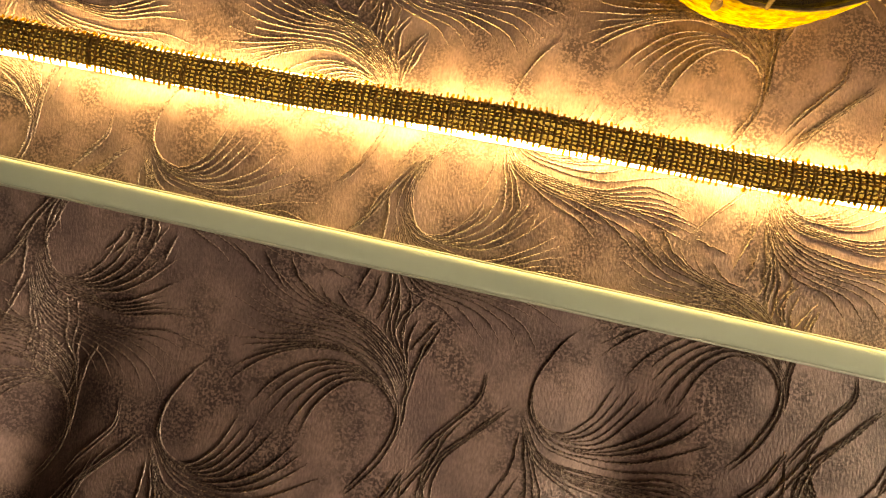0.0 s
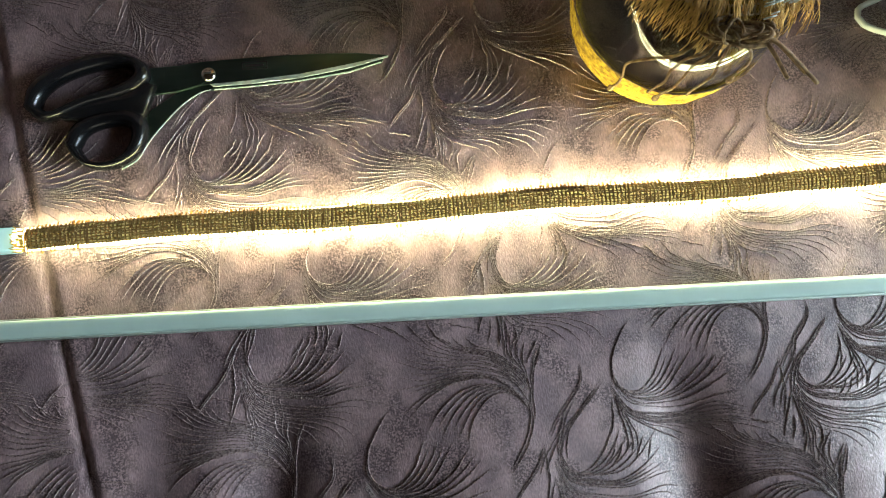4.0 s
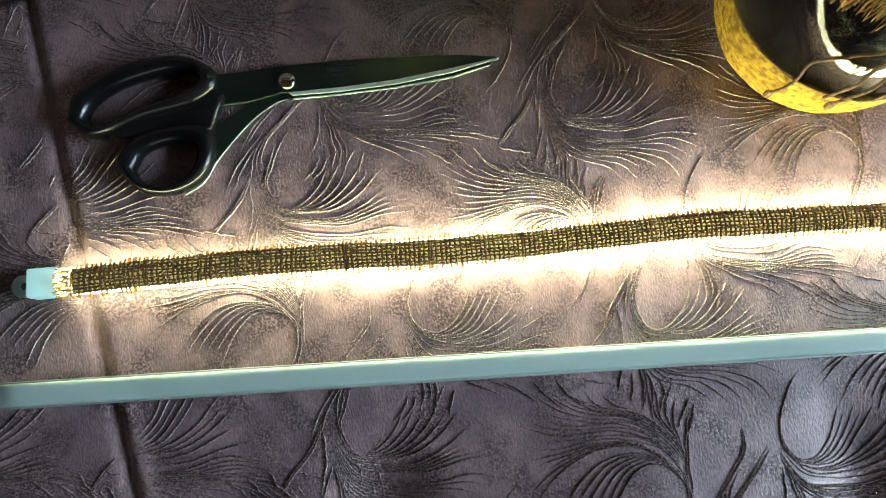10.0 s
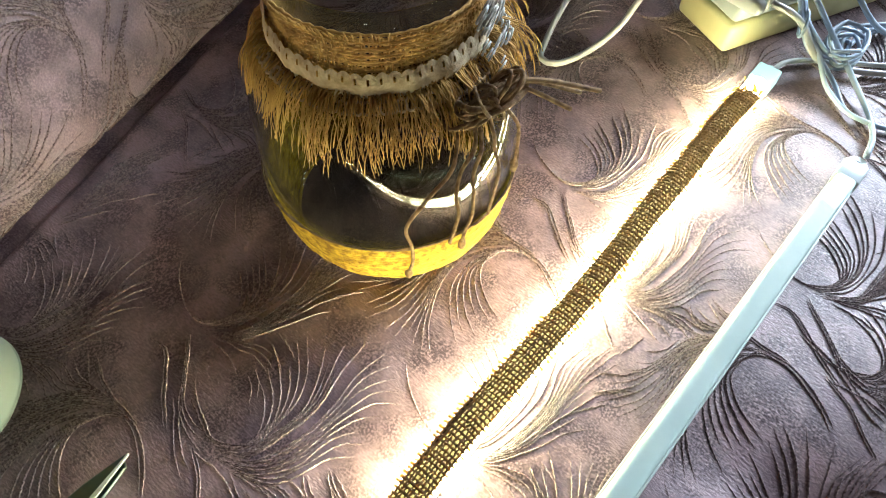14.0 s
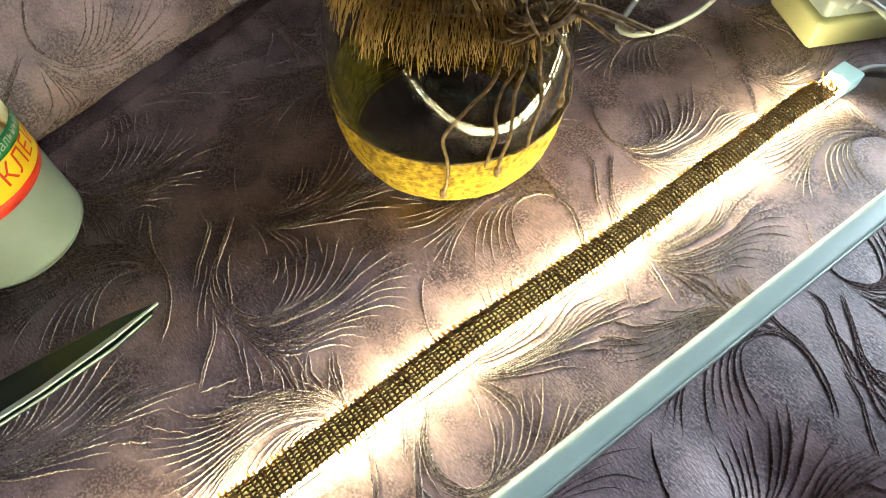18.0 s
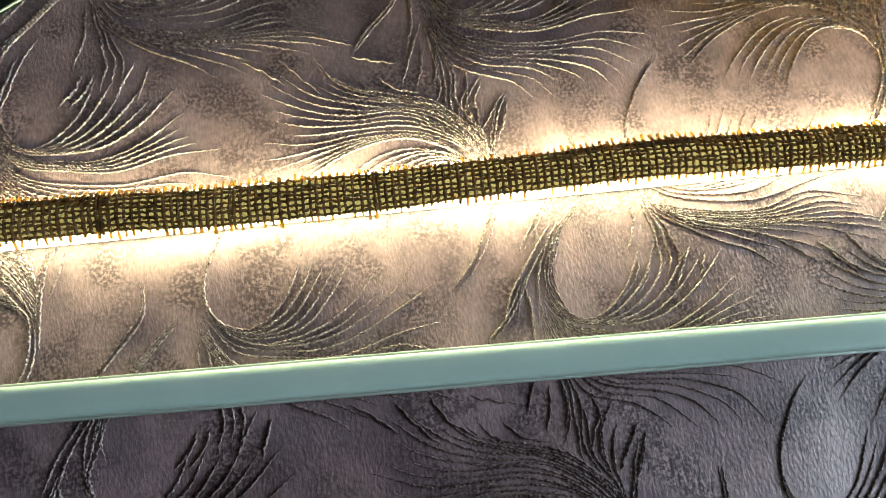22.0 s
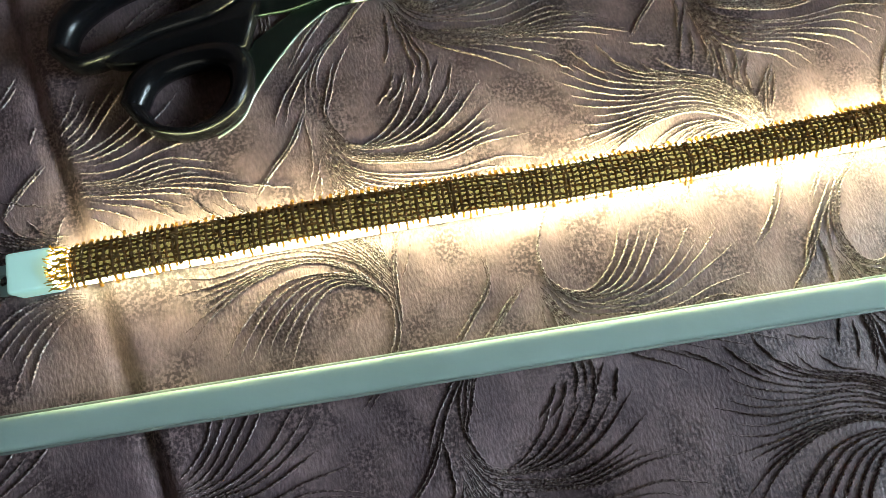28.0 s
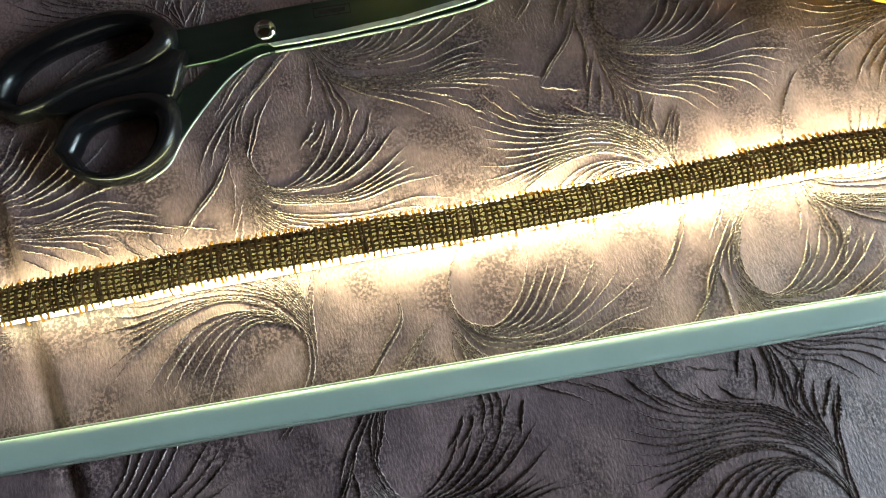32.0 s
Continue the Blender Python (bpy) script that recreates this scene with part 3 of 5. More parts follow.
def plume_b():
    motif = []
    strands(motif, 5, ((30.6, 12.1), (25.6, -0.5), (17.4, -9.3), (10.2, -11.1), (3.5, -7.7), (-0.6, -0.1)), ((46.8, 10.1), (38.8, -2.1), (29.3, -12.2), (16.3, -14.2), (5.8, -10.4), (-1.4, -0.7)))
    strands(motif, 5, ((55.8, 6.6), (44.8, -5.9), (32.3, -13.6), (19.3, -15.9), (6.8, -12.3), (-1.6, -1.6)), ((68.7, 9.2), (56.4, -4.8), (41, -14.7), (23.8, -17.2), (9, -13.5), (-1.5, -3)), ((71.3, -14.7), (57.1, -17.5), (40, -21.9), (22.6, -20.7), (7.7, -16.5), (-2, -4.5)))
    strands(motif, 12, ((74.6, -24.8), (57.2, -20.8), (40.2, -25.2), (19.9, -23.8), (6.5, -19.4), (-2.5, -6)), ((89.4, -38), (72.2, -32.8), (52, -30.5), (29, -29.9), (11.3, -24.6), (-2.1, -10.3)), ((41.4, -44.6), (33.9, -39.2), (23.5, -34.1), (13, -28.7), (3.7, -21.1), (-2.8, -8.9)))
    strands(motif, 2, ((14.5, 31.1), (6.4, 21), (0.5, 8.7), (0.1, -1.4), (5.7, -8.7), (14.7, -11.5), (21.8, -10)), ((11.7, 28.8), (3.7, 16.3), (-0.8, 2.8), (1.7, -7), (8.8, -11.2)))
    strands(motif, 1, ((-2.8, -13.2), (-3.2, -26), (-6.5, -35.3)))
    strands(motif, 3, ((-1.4, -11.6), (2, -25.5), (4.1, -36.5), (1.9, -45.6)), ((0.8, -17.1), (7.3, -29.2), (9.9, -37.4), (8.2, -45.8)))
    strands(motif, 2, ((-3.6, -38.6), (-6, -44.4), (-11.4, -49.7)), ((0.2, -39.1), (-2.7, -45.5), (-7.6, -50.1)))
    strands(motif, 2, ((13.5, -35.6), (9.7, -42.9), (7.3, -48.7)), ((18, -38), (16.2, -44.2), (14.5, -49.4)))
    strands(motif, 2, ((-19.8, 7.5), (-19.9, -2.4), (-27.8, -12.6), (-34.4, -20.4), (-41.3, -31)), ((-18.9, 7), (-18.9, -3.2), (-26.8, -13.7), (-33.4, -21.5), (-40.1, -31.7)))
    strands(motif, 3, ((-8.5, -3.7), (-21.4, -17.8), (-30.9, -27.2), (-35.7, -37.5), (-37.5, -48.9)), ((-6.4, -4.1), (-19.9, -18.5), (-28.7, -28.4), (-31.8, -38.6), (-30.6, -45.4)))
    strands(motif, 2, ((-29.8, -22.3), (-39.7, -35.7), (-45.3, -44), (-48.8, -52.7)), ((-27.2, -25.4), (-35.3, -33.3), (-41.8, -43.7), (-45, -52.4)))
    return motif


def plume_turned():
    motif = []
    strands(motif, 6, ((-36.1, -14.3), (-31, -2.3), (-23.1, 7.1), (-14.5, 10.2), (-4.5, 6.5), (0.9, -2.8)), ((-57.6, -7.7), (-49.1, 3.5), (-36.7, 13.1), (-21.9, 15.4), (-8, 10.8), (1.3, -1.3)))
    strands(motif, 5, ((-68.1, -1.1), (-57.3, 9.2), (-41.7, 17.1), (-25.4, 19.5), (-10.6, 13.5), (1.5, -0.4)), ((-73.4, 16.3), (-54, 18.3), (-36.2, 21.4), (-20.9, 19.9), (-8.1, 12.3), (1.7, 0.7)))
    strands(motif, 12, ((-71.2, 22.7), (-57.2, 20.4), (-39.3, 22.6), (-21.1, 21.3), (-6.9, 14.4), (1.9, 1.3)), ((-73.5, 39.8), (-58.7, 32.1), (-43.1, 28.8), (-24.9, 28.4), (-8.9, 19.5), (2.5, 4.6)), ((-61.8, 51.1), (-49, 39.6), (-34.7, 34.3), (-19.1, 30.4), (-6.2, 22.1), (3.1, 7.5)), ((-40.5, 44.9), (-35.1, 37.9), (-22.6, 34.5), (-13, 30.3), (-3.1, 21.5), (2.7, 11.8)))
    strands(motif, 3, ((-78.3, 52.7), (-71.7, 49.1), (-63.8, 42.8)), ((-64.3, 51.8), (-57.8, 44.2), (-50.1, 36.5)), ((-53.7, 52.8), (-48, 44.2), (-38.1, 37.6)))
    strands(motif, 2, ((-32.6, 42.6), (-26.5, 37.1), (-18.1, 34.9)), ((-41.2, 50.8), (-33.3, 48.5), (-26.4, 47)))
    strands(motif, 3, ((-9.6, 49.7), (-6.9, 40.4), (-7.1, 31.4), (-1.6, 21.6), (1.6, 10.3)), ((-6.1, 50.9), (-2.7, 40.8), (-3.6, 28.8), (-0.1, 18.8), (2.5, 7.4)), ((1.8, 38.2), (-0.9, 29.1), (0.6, 17.4), (2.2, 7.4)))
    strands(motif, 2, ((10.1, 33.6), (5.2, 22.3), (3, 8.9), (2.8, -1.2), (2.3, -7.8)), ((7.2, 32.1), (3.6, 20.6), (1.6, 7.4), (1.3, -1.3)))
    strands(motif, 2, ((-15.7, -32.7), (-8.7, -24.2), (-2.5, -13.1), (0.1, -4.3), (-1.3, 4.2), (-7.1, 8.6), (-15.3, 9.6)), ((-13.9, -33.1), (-6.1, -23.9), (-0.2, -12.9), (1.5, -3.3), (-0.2, 5.2)))
    strands(motif, 2, ((-16.8, 51.5), (-17.5, 43.9), (-19.9, 37.7)), ((-12.9, 51.8), (-12.1, 44.4), (-13.9, 38.3)))
    return motif


def knot_place(kind, i, j):
    """Where the knot of a plume lies on the seat, in millimetres: the repeat's grid, a little stretched by the cushion."""
    ox, oy = {"A": (-184.3, 36.5), "B": (-122.0, -29.7), "R": (-170.1, -38.6)}[kind]
    nx, ny = STRETCH.get((kind, i, j), (0.0, 0.0))
    return ox + 142.7 * i + 31.1 * j - 2.7 * i * j - 0.5 * j * j + nx, oy + 36.5 * i - 115.9 * j + 3.1 * j * j + ny


STRETCH = {("A", 0, 1): (-2.3, -5.3), ("A", 1, 0): (1.6, 1.0), ("A", 1, 1): (0.6, 2.7), ("A", 2, 2): (1.5, 1.9), ("A", 1, 2): (-0.3, 3.0), ("B", 0, 0): (2.7, 0.7), ("B", 1, 1): (0.8, 3.2),
           ("B", 2, 1): (-2.8, -7.6), ("R", 0, 0): (-1.9, 5.5), ("R", 1, 1): (-1.0, -3.3), ("R", 2, 1): (-0.9, -2.7), ("R", 2, 0): (-1.6, -0.5), ("R", 1, -1): (-1.1, -4.8), ("R", 3, 0): (2.1, 5.4), ("R", 0, 1): (4.4, 3.7)}
ev, ef = [], []
fan_rng = random.Random(5)
MOTIFS = {"A": plume_a(), "B": plume_b(), "R": plume_turned()}
LEFT_SHIFT = (-84.0, 8.0)


def stamp_plume(kind, kx, ky, turn, surf, inside, lift=1.0):
    """One plume of the repeat with its knot at kx, ky (millimetres), cut off where the panel of the cover ends."""
    ca, sa = math.cos(turn), math.sin(turn)
    for line, edge in MOTIFS[kind]:
        w, ph = fan_rng.uniform(0.08, 0.3), fan_rng.uniform(0, 6)
        j0 = 0 if edge else fan_rng.choice((0, 0, 1, 1, 2))
        j1 = 16 if edge else fan_rng.choice((16, 16, 15, 15))
        run = []
        for q in range(j0, j1):
            px, py = line[q].x + w * math.sin(q * 1.3 + ph), line[q].y + w * math.cos(q * 1.1 + ph)
            x, y = (kx + ca * px - sa * py) / 1000, (ky + sa * px + ca * py) / 1000
            if inside(x, y):
                run.append((x, y))
            elif len(run) > 3:
                break
            else:
                run = []
        if len(run) > 2:
            ridge(ev, ef, run, surf, fan_rng, fan_rng.uniform(0.00066, 0.00094), lift * fan_rng.uniform(0.00054, 0.00080), fan_rng.choice((0.45, 0.65, 0.85)))


def main_panel(x, y):
    return x > seam_x(y) + 0.0035 and y > -0.285 and 0.2583 * x - 0.9659 * (y - 0.2290) > 0.002


def left_panel(x, y):
    return x < seam_x(y) - 0.0035 and y > -0.285 and 0.2583 * x - 0.9659 * (y - 0.2290) > 0.002


def back_panel_face(x, y):
    return -0.40 < x < 0.45 and 0.0 < y < 0.32


for i in range(-4, 6):
    for j in range(-3, 4):
        for kind in "ABR":
            kx, ky = knot_place(kind, i, j)
            if -540 < kx < 600 and -290 < ky < 270:
                stamp_plume(kind, kx, ky, 0.0, on_seat, main_panel)
            kx, ky = kx + LEFT_SHIFT[0], ky + LEFT_SHIFT[1]
            if -540 < kx < -180 and -290 < ky < 270:
                stamp_plume(kind, kx, ky, 0.0, on_seat, left_panel)
part("embossed_pattern", mesh(ev, ef), RIDGE, sofa, "raised swirling plume threads on the seat", "stuff")
ev, ef = [], []
BACK_TURN = radians(-11)
for i in range(-5, 6):
    for j in range(-5, 4):
        for kind, ox, oy in (("R", 0.0, 0.0), ("A", -14.2, 75.1), ("B", 48.1, 8.9)):
            px, py = 0.95 * (ox + 142.7 * i + 29.0 * j), 0.95 * (oy + 36.5 * i - 114.0 * j)
            kx, ky = 43.0 + math.cos(BACK_TURN) * px - math.sin(BACK_TURN) * py, 69.0 + math.sin(BACK_TURN) * px + math.cos(BACK_TURN) * py
            if -420 < kx < 480 and -60 < ky < 360:
                stamp_plume(kind, kx, ky, BACK_TURN, back_at, back_panel_face, 1.15)
part("embossed_pattern", mesh(ev, ef), RIDGE, sofa, "raised swirling plume threads on the backrest", "stuff")

# ---- the two LED bars ----
def bar_profile(w, h, n=14, flat=1.0):
    pts = [(-w / 2, 0.0), (-w / 2, h * 0.42)]
    for i in range(1, n):
        a = math.pi * (1 - i / n)
        c, s = math.cos(a), math.sin(a)
        pts.append((w / 2 * math.copysign(abs(c) ** flat, c), h * 0.42 + h * 0.58 * s ** flat))
    return pts + [(w / 2, h * 0.42), (w / 2, 0.0)]


def extrude_x(profile, x0, x1, steps=1):
    k = len(profile)
    verts = [(x0 + (x1 - x0) * i / steps, y, z) for i in range(steps + 1) for y, z in profile]
    faces = [(i * k + q, i * k + (q + 1) % k, (i + 1) * k + (q + 1) % k, (i + 1) * k + q) for i in range(steps) for q in range(k)]
    faces += [tuple(range(k))[::-1], tuple(steps * k + q for q in range(k))]
    return mesh(verts, faces)


def led_bar(label, x0, x1, at, rz, diffuser, cap, width=0.0125, height=0.0100, flat=1.0):
    ob = thing("led_bar", label, "lamp", at, rz, group="LED bars on the sofa")
    part("channel", box(x1 - x0, width * 0.92, 0.0028, ((x0 + x1) / 2, 0, 0.0016), 0.0004), PLASTIC, ob, "white plastic back channel")
    dome = [(y, z + 0.003) for y, z in bar_profile(width, height - 0.003, 14, flat)]
    part("diffuser", extrude_x(dome, x0, x1, 24), diffuser, ob)
    for s in (-1, 1) if diffuser is MILK else ():
        part("channel_lip", box(x1 - x0, 0.0010, 0.0046, ((x0 + x1) / 2, s * (width / 2 + 0.0004), 0.0024), 0.0003), PLASTIC, ob)
    for s, x in ((-1, x0), (1, x1)):
        c = part("end_cap", box(0.0145, max(width, 0.0118) * 1.08, height * 0.96, (x + s * 0.0062, 0, height * 0.50), 0.0012, 3), cap, ob, "translucent plastic end cap")
        tab = bmesh.new()
        n, rows, r0, r1 = 28, [], 0.0019, 0.0052
        for i in range(n):
            ca, sa = math.cos(2 * math.pi * i / n), math.sin(2 * math.pi * i / n)
            far_x = r1 * ca if ca * s > 0 else -s * 0.0055
            rows.append([tab.verts.new(v) for v in ((r0 * ca, r0 * sa, 0.0004), (far_x, r1 * sa, 0.0004), (far_x, r1 * sa, 0.0026), (r0 * ca, r0 * sa, 0.0026))])
        for i in range(n):
            for q in range(4):
                tab.faces.new((rows[i][q], rows[(i + 1) % n][q], rows[(i + 1) % n][(q + 1) % 4], rows[i][(q + 1) % 4]))
        r = part("screw_tab", tab, CAP, c, smooth=False)
        r.location = (x + s * 0.0185, 0, 0)
    return ob


led_bar("lit LED bar with warm white diffuser lying on the sofa", -0.278, 0.2885, (0.0, -0.002, 0.0), 0.0, LIT, LITCAP)
led_bar("unlit white LED bar with milky diffuser lying on the sofa", -0.285, 0.285, (-0.0330, -0.0588, 0.0), -1.57, MILK, CAP, 0.0103, 0.0085, 0.45)

# ---- burlap ribbon laid along the lit bar ----
burlap = thing("burlap_ribbon", "strip of loosely woven brown burlap on the lit LED bar", "ribbon")
rng = random.Random(11)
BX0, BX1, THREADS = -0.2715, 0.2735, 8


def ribbon_mid(x):
    return -0.0022 + 0.0009 * math.sin(x * 31 + 1) + 0.0012 * noise.noise((x * 22, 0, 3)), 0.0057 + 0.0005 * noise.noise((x * 17, 5, 0))


def ribbon_point(x, q, lift):
    m, half = ribbon_mid(x)
    y = m + q * half
    return Vector((x, y, 0.0118 - 0.0016 * q * q + 0.0007 * noise.noise((x * 40, q, 8)) + lift))


bvv, bff = [], []
for k in range(THREADS):
    q = -1 + 2 * k / (THREADS - 1)
    line, x, i = [], BX0 - rng.uniform(0, 0.003), 0
    while x < BX1:
        w = 0.10 * noise.noise((x * 70, k * 3.1, 2)) + (0.03 if (i + k) % 2 else -0.03)
        line.append(ribbon_point(x, q * (0.97 + 0.06 * noise.noise((x * 30, k, 9))) + w, 0.0003 if (i // 2 + k) % 2 else -0.0003))
        x += 0.0013
        i += 1
    tube_data(line, 0.00046, 6, 1.0, bvv, bff, 0.25, rng)
part("warp_threads", mesh(bvv, bff), BURLAP, burlap, kind="stuff")
bvv, bff = [], []
x, i = BX0 + 0.001, 0
while x < BX1 - 0.0006:
    tilt = 0.0009 * noise.noise((x * 50, 1, 1))
    a, b = 1.06 + rng.uniform(0, 0.38), 1.06 + rng.uniform(0, 0.38)
    line = [ribbon_point(x + tilt * q + 0.00025 * noise.noise((x * 300, q * 3, 0)), q, (0.0003 if (i + j) % 2 else -0.0003)) for j, q in enumerate([-a + (a + b) * s / 9 for s in range(10)])]
    tube_data(line, rng.uniform(0.00042, 0.00062), 6, 1.0, bvv, bff, 0.2, rng)
    x += rng.choice((0.0020, 0.0022, 0.0023, 0.0025)) if rng.random() > 0.06 else 0.0013
    i += 1
part("weft_threads", mesh(bvv, bff), BURLAP, burlap, kind="stuff")
# unbroken film for the fuzz, added to dim the LED seen through the weave
fv, ff = [], []
for i in range(201):
    x = BX0 + 0.001 + (BX1 - BX0 - 0.002) * i / 200
    for j in range(9):
        fv.append(ribbon_point(x, -1.02 + 2.04 * j / 8, -0.0008))
ff = [(i * 9 + j, (i + 1) * 9 + j, (i + 1) * 9 + j + 1, i * 9 + j + 1) for i in range(200) for j in range(8)]
part("fibre_fuzz", mesh(fv, ff), FIBRES, burlap, "fuzz of loose fibres between the threads")
bvv, bff = [], []
for k in range(56):
    s = -1 if k < 34 else 1
    bx, q = (BX0 if s < 0 else BX1), rng.uniform(-1.1, 1.1)
    p = ribbon_point(bx, q, 0)
    tube_data([p, p + Vector((s * rng.uniform(0.001, 0.003), rng.uniform(-0.001, 0.001), 0.0002)), p + Vector((s * rng.uniform(0.003, 0.0075), rng.uniform(-0.003, 0.003), rng.uniform(-0.001, 0.002)))], 0.00042, 4, 0.6, bvv, bff)
part("frayed_end", mesh(bvv, bff), FRAY_END, burlap, kind="stuff")

# ---- scissors ----
scissors = thing("scissors", "closed tailor scissors with black plastic handles and dark steel blades", "scissors", (-0.1703, 0.0893, -0.0016))


def mm(pts, dx=170.3, dy=-89.3):
    return [((x + dx) / 1000, (y + dy) / 1000) for x, y in pts]


def ring_handle(outer, inner, z0, z1):
    """A rounded handle bow between two outlines."""
    n = 64
    rows = []
    lo = [smooth_line([(x, y, 0) for x, y in mm(c + (c[0],))], 0.0005) for c in (outer, inner)]
    pair = []
    for line in lo:
        acc = [0.0]
        for a, b in zip(line, line[1:]):
            acc.append(acc[-1] + (b - a).length)
        out = []
        for i in range(n):
            s = acc[-1] * i / n
            k = next(j for j in range(len(acc) - 1) if acc[j + 1] > s - 1e-12 and acc[j] <= s + 1e-12)
            f = (s - acc[k]) / max(1e-9, acc[k + 1] - acc[k])
            out.append(line[k].lerp(line[min(k + 1, len(line) - 1)], f))
        pair.append(out)
    verts, faces, m = [], [], 10
    for o in pair[0]:
        i = min(pair[1], key=lambda p: (p - o).length)
        for k in range(m):
            a = 2 * math.pi * k / m
            p = o.lerp(i, 0.5 - 0.5 * math.cos(a))
            verts.append((p.x, p.y, (z0 + z1) / 2 + (z1 - z0) / 2 * math.sin(a)))
    for i in range(n):
        for k in range(m):
            faces.append((i * m + k, ((i + 1) % n) * m + k, ((i + 1) % n) * m + (k + 1) % m, i * m + (k + 1) % m))
    return mesh(verts, faces)


RING_A = ((-275, 75), (-272, 88), (-260, 98), (-240, 104.5), (-221, 105), (-207, 99), (-203, 91), (-207, 84), (-219, 78), (-238, 74), (-254, 68), (-266, 67))
HOLE_A = ((-266, 75), (-262, 83), (-249.5, 91), (-232, 96), (-219, 97), (-213, 94), (-215, 89), (-224, 84.5), (-237, 81), (-251, 75), (-260, 71.5))
RING_B = ((-252.5, 52), (-248, 62), (-239, 67.5), (-227, 70), (-213, 70), (-206, 63), (-206, 53), (-211, 43), (-222, 36.5), (-234, 36), (-245, 41))
HOLE_B = ((-243.5, 49), (-239, 56.5), (-231, 60), (-220.5, 61), (-215, 57.5), (-215.5, 50), (-221, 42.5), (-230, 39.5), (-239, 42))
part("finger_bow", ring_handle(RING_A, HOLE_A, 0.0005, 0.0125), BLACK, scissors, "long black plastic finger bow")
part("thumb_bow", ring_handle(RING_B, HOLE_B, 0.0005, 0.0115), BLACK, scissors, "round black plastic thumb bow")
part("bow_bridge", outline_slab(mm(((-262, 70), (-240, 77), (-219, 80), (-206, 86), (-200, 84), (-203, 76), (-207, 66), (-225, 67), (-240, 65), (-252, 66))), 0.0022, 0.0095, 0.002), BLACK, scissors)
part("upper_blade", outline_slab(mm(((-207, 96), (-189, 96.5), (-175, 98), (-155, 98.6), (-130, 99), (-104, 98.6), (-82, 97.6), (-66, 95.3), (-64, 94.3), (-88, 90), (-117, 86), (-145, 84), (-166, 83.2), (-173, 84), (-190, 80), (-209, 79))), 0.0030, 0.0050, 0.0006), STEEL, scissors, "dark polished steel blade", smooth=False)
part("lower_blade", outline_slab(mm(((-178, 86), (-145, 88), (-117, 89), (-88, 92), (-67, 94), (-68.5, 91.6), (-88, 86.6), (-117, 83.2), (-145, 81.6), (-168, 81), (-176, 80), (-187, 73), (-198, 62), (-207, 51), (-212, 60), (-205, 71), (-190, 80.5))), 0.0008, 0.0028, 0.0005), STEEL, scissors, smooth=False)
part("ground_edge", outline_slab(mm(((-170, 83.6), (-145, 84.4), (-117, 86.4), (-88, 90.6), (-64.2, 94.6), (-64.2, 93.6), (-88, 88.1), (-117, 83.9), (-145, 82.1), (-168, 81.8))), 0.0043, 0.0054, 0.0003), EDGE, scissors, "bright ground cutting edge", smooth=False)
part("ground_edge", outline_slab(mm(((-168, 81.4), (-145, 82.0), (-117, 83.6), (-88, 87.2), (-69, 92), (-68.6, 91.4), (-88, 86.2), (-117, 82.7), (-145, 81.1), (-168, 80.5))), 0.0022, 0.0031, 0.0003), EDGE, scissors, smooth=False)
part("shank_edge", tube([((x + 170.3) / 1000, (y - 89.3) / 1000, 0.0024) for x, y in ((-170, 81.2), (-176, 79.8), (-187, 72.8), (-198, 61.8), (-207, 50.8), (-213, 41.5), (-222, 36.2))], 0.0004, 0.002, 6), EDGE, scissors)
pivot = part("pivot_screw", lathe([(0.0, 0.0078), (0.0026, 0.0076), (0.0040, 0.0068), (0.0046, 0.0056), (0.0046, 0.004)], 32), SCREW, scissors, "chrome pivot screw")
part("screw_slot", box(0.0042, 0.0008, 0.0005, (0, 0, 0.0078)), DARK, pivot)
stamp = part("maker_mark", box(0.0145, 0.0004, 0.0003, (0.0268, 0.0062, 0.0051)), STAMP, scissors, "small dark etched rectangle", smooth=False)
for dx, dy, sx, sy in ((0.0268, 0.0022, 0.0145, 0.0004), (0.0196, 0.0042, 0.0004, 0.0044), (0.034, 0.0042, 0.0004, 0.0044), (0.0268, 0.0042, 0.0105, 0.0016)):
    part("mark_line", box(sx, sy, 0.0003, (dx, dy, 0.0051)), STAMP, stamp, smooth=False)

# ---- glass jar dressed with burlap, lace and jute ----
JX, JY = 0.0992, 0.1025
jar = thing("glass_jar", "clear glass jar dressed with burlap frill, lace and yellow jute", "jar", (JX, JY, 0.0))
OUT = ((0.0, 0.0015), (0.043, 0.0012), (0.0480, 0.004), (0.0518, 0.012), (0.0545, 0.024), (0.0562, 0.040), (0.0568, 0.055), (0.0560, 0.072), (0.0530, 0.087), (0.0475, 0.098), (0.0412, 0.106), (0.0374, 0.112), (0.0368, 0.118), (0.0370, 0.131), (0.0380, 0.1340), (0.0372, 0.1372))
INN = ((0.0364, 0.1370), (0.0360, 0.132), (0.0358, 0.118), (0.0363, 0.1125), (0.0402, 0.1055), (0.0464, 0.0970), (0.0517, 0.0862), (0.0545, 0.072), (0.0553, 0.055), (0.0547, 0.040), (0.0527, 0.025), (0.0500, 0.0135), (0.0462, 0.0075), (0.041, 0.0055), (0.0, 0.0052))
prof = [(p.x, p.y) for p in smooth_line([(r, z, 0) for r, z in OUT[1:]], 0.003)] + [(p.x, p.y) for p in smooth_line([(r, z, 0) for r, z in INN[:-1]], 0.003)]
part("glass_body", lathe([(0.0, 0.0015)] + prof + [(0.0, 0.0052)], 96), JAR_GLASS, jar)


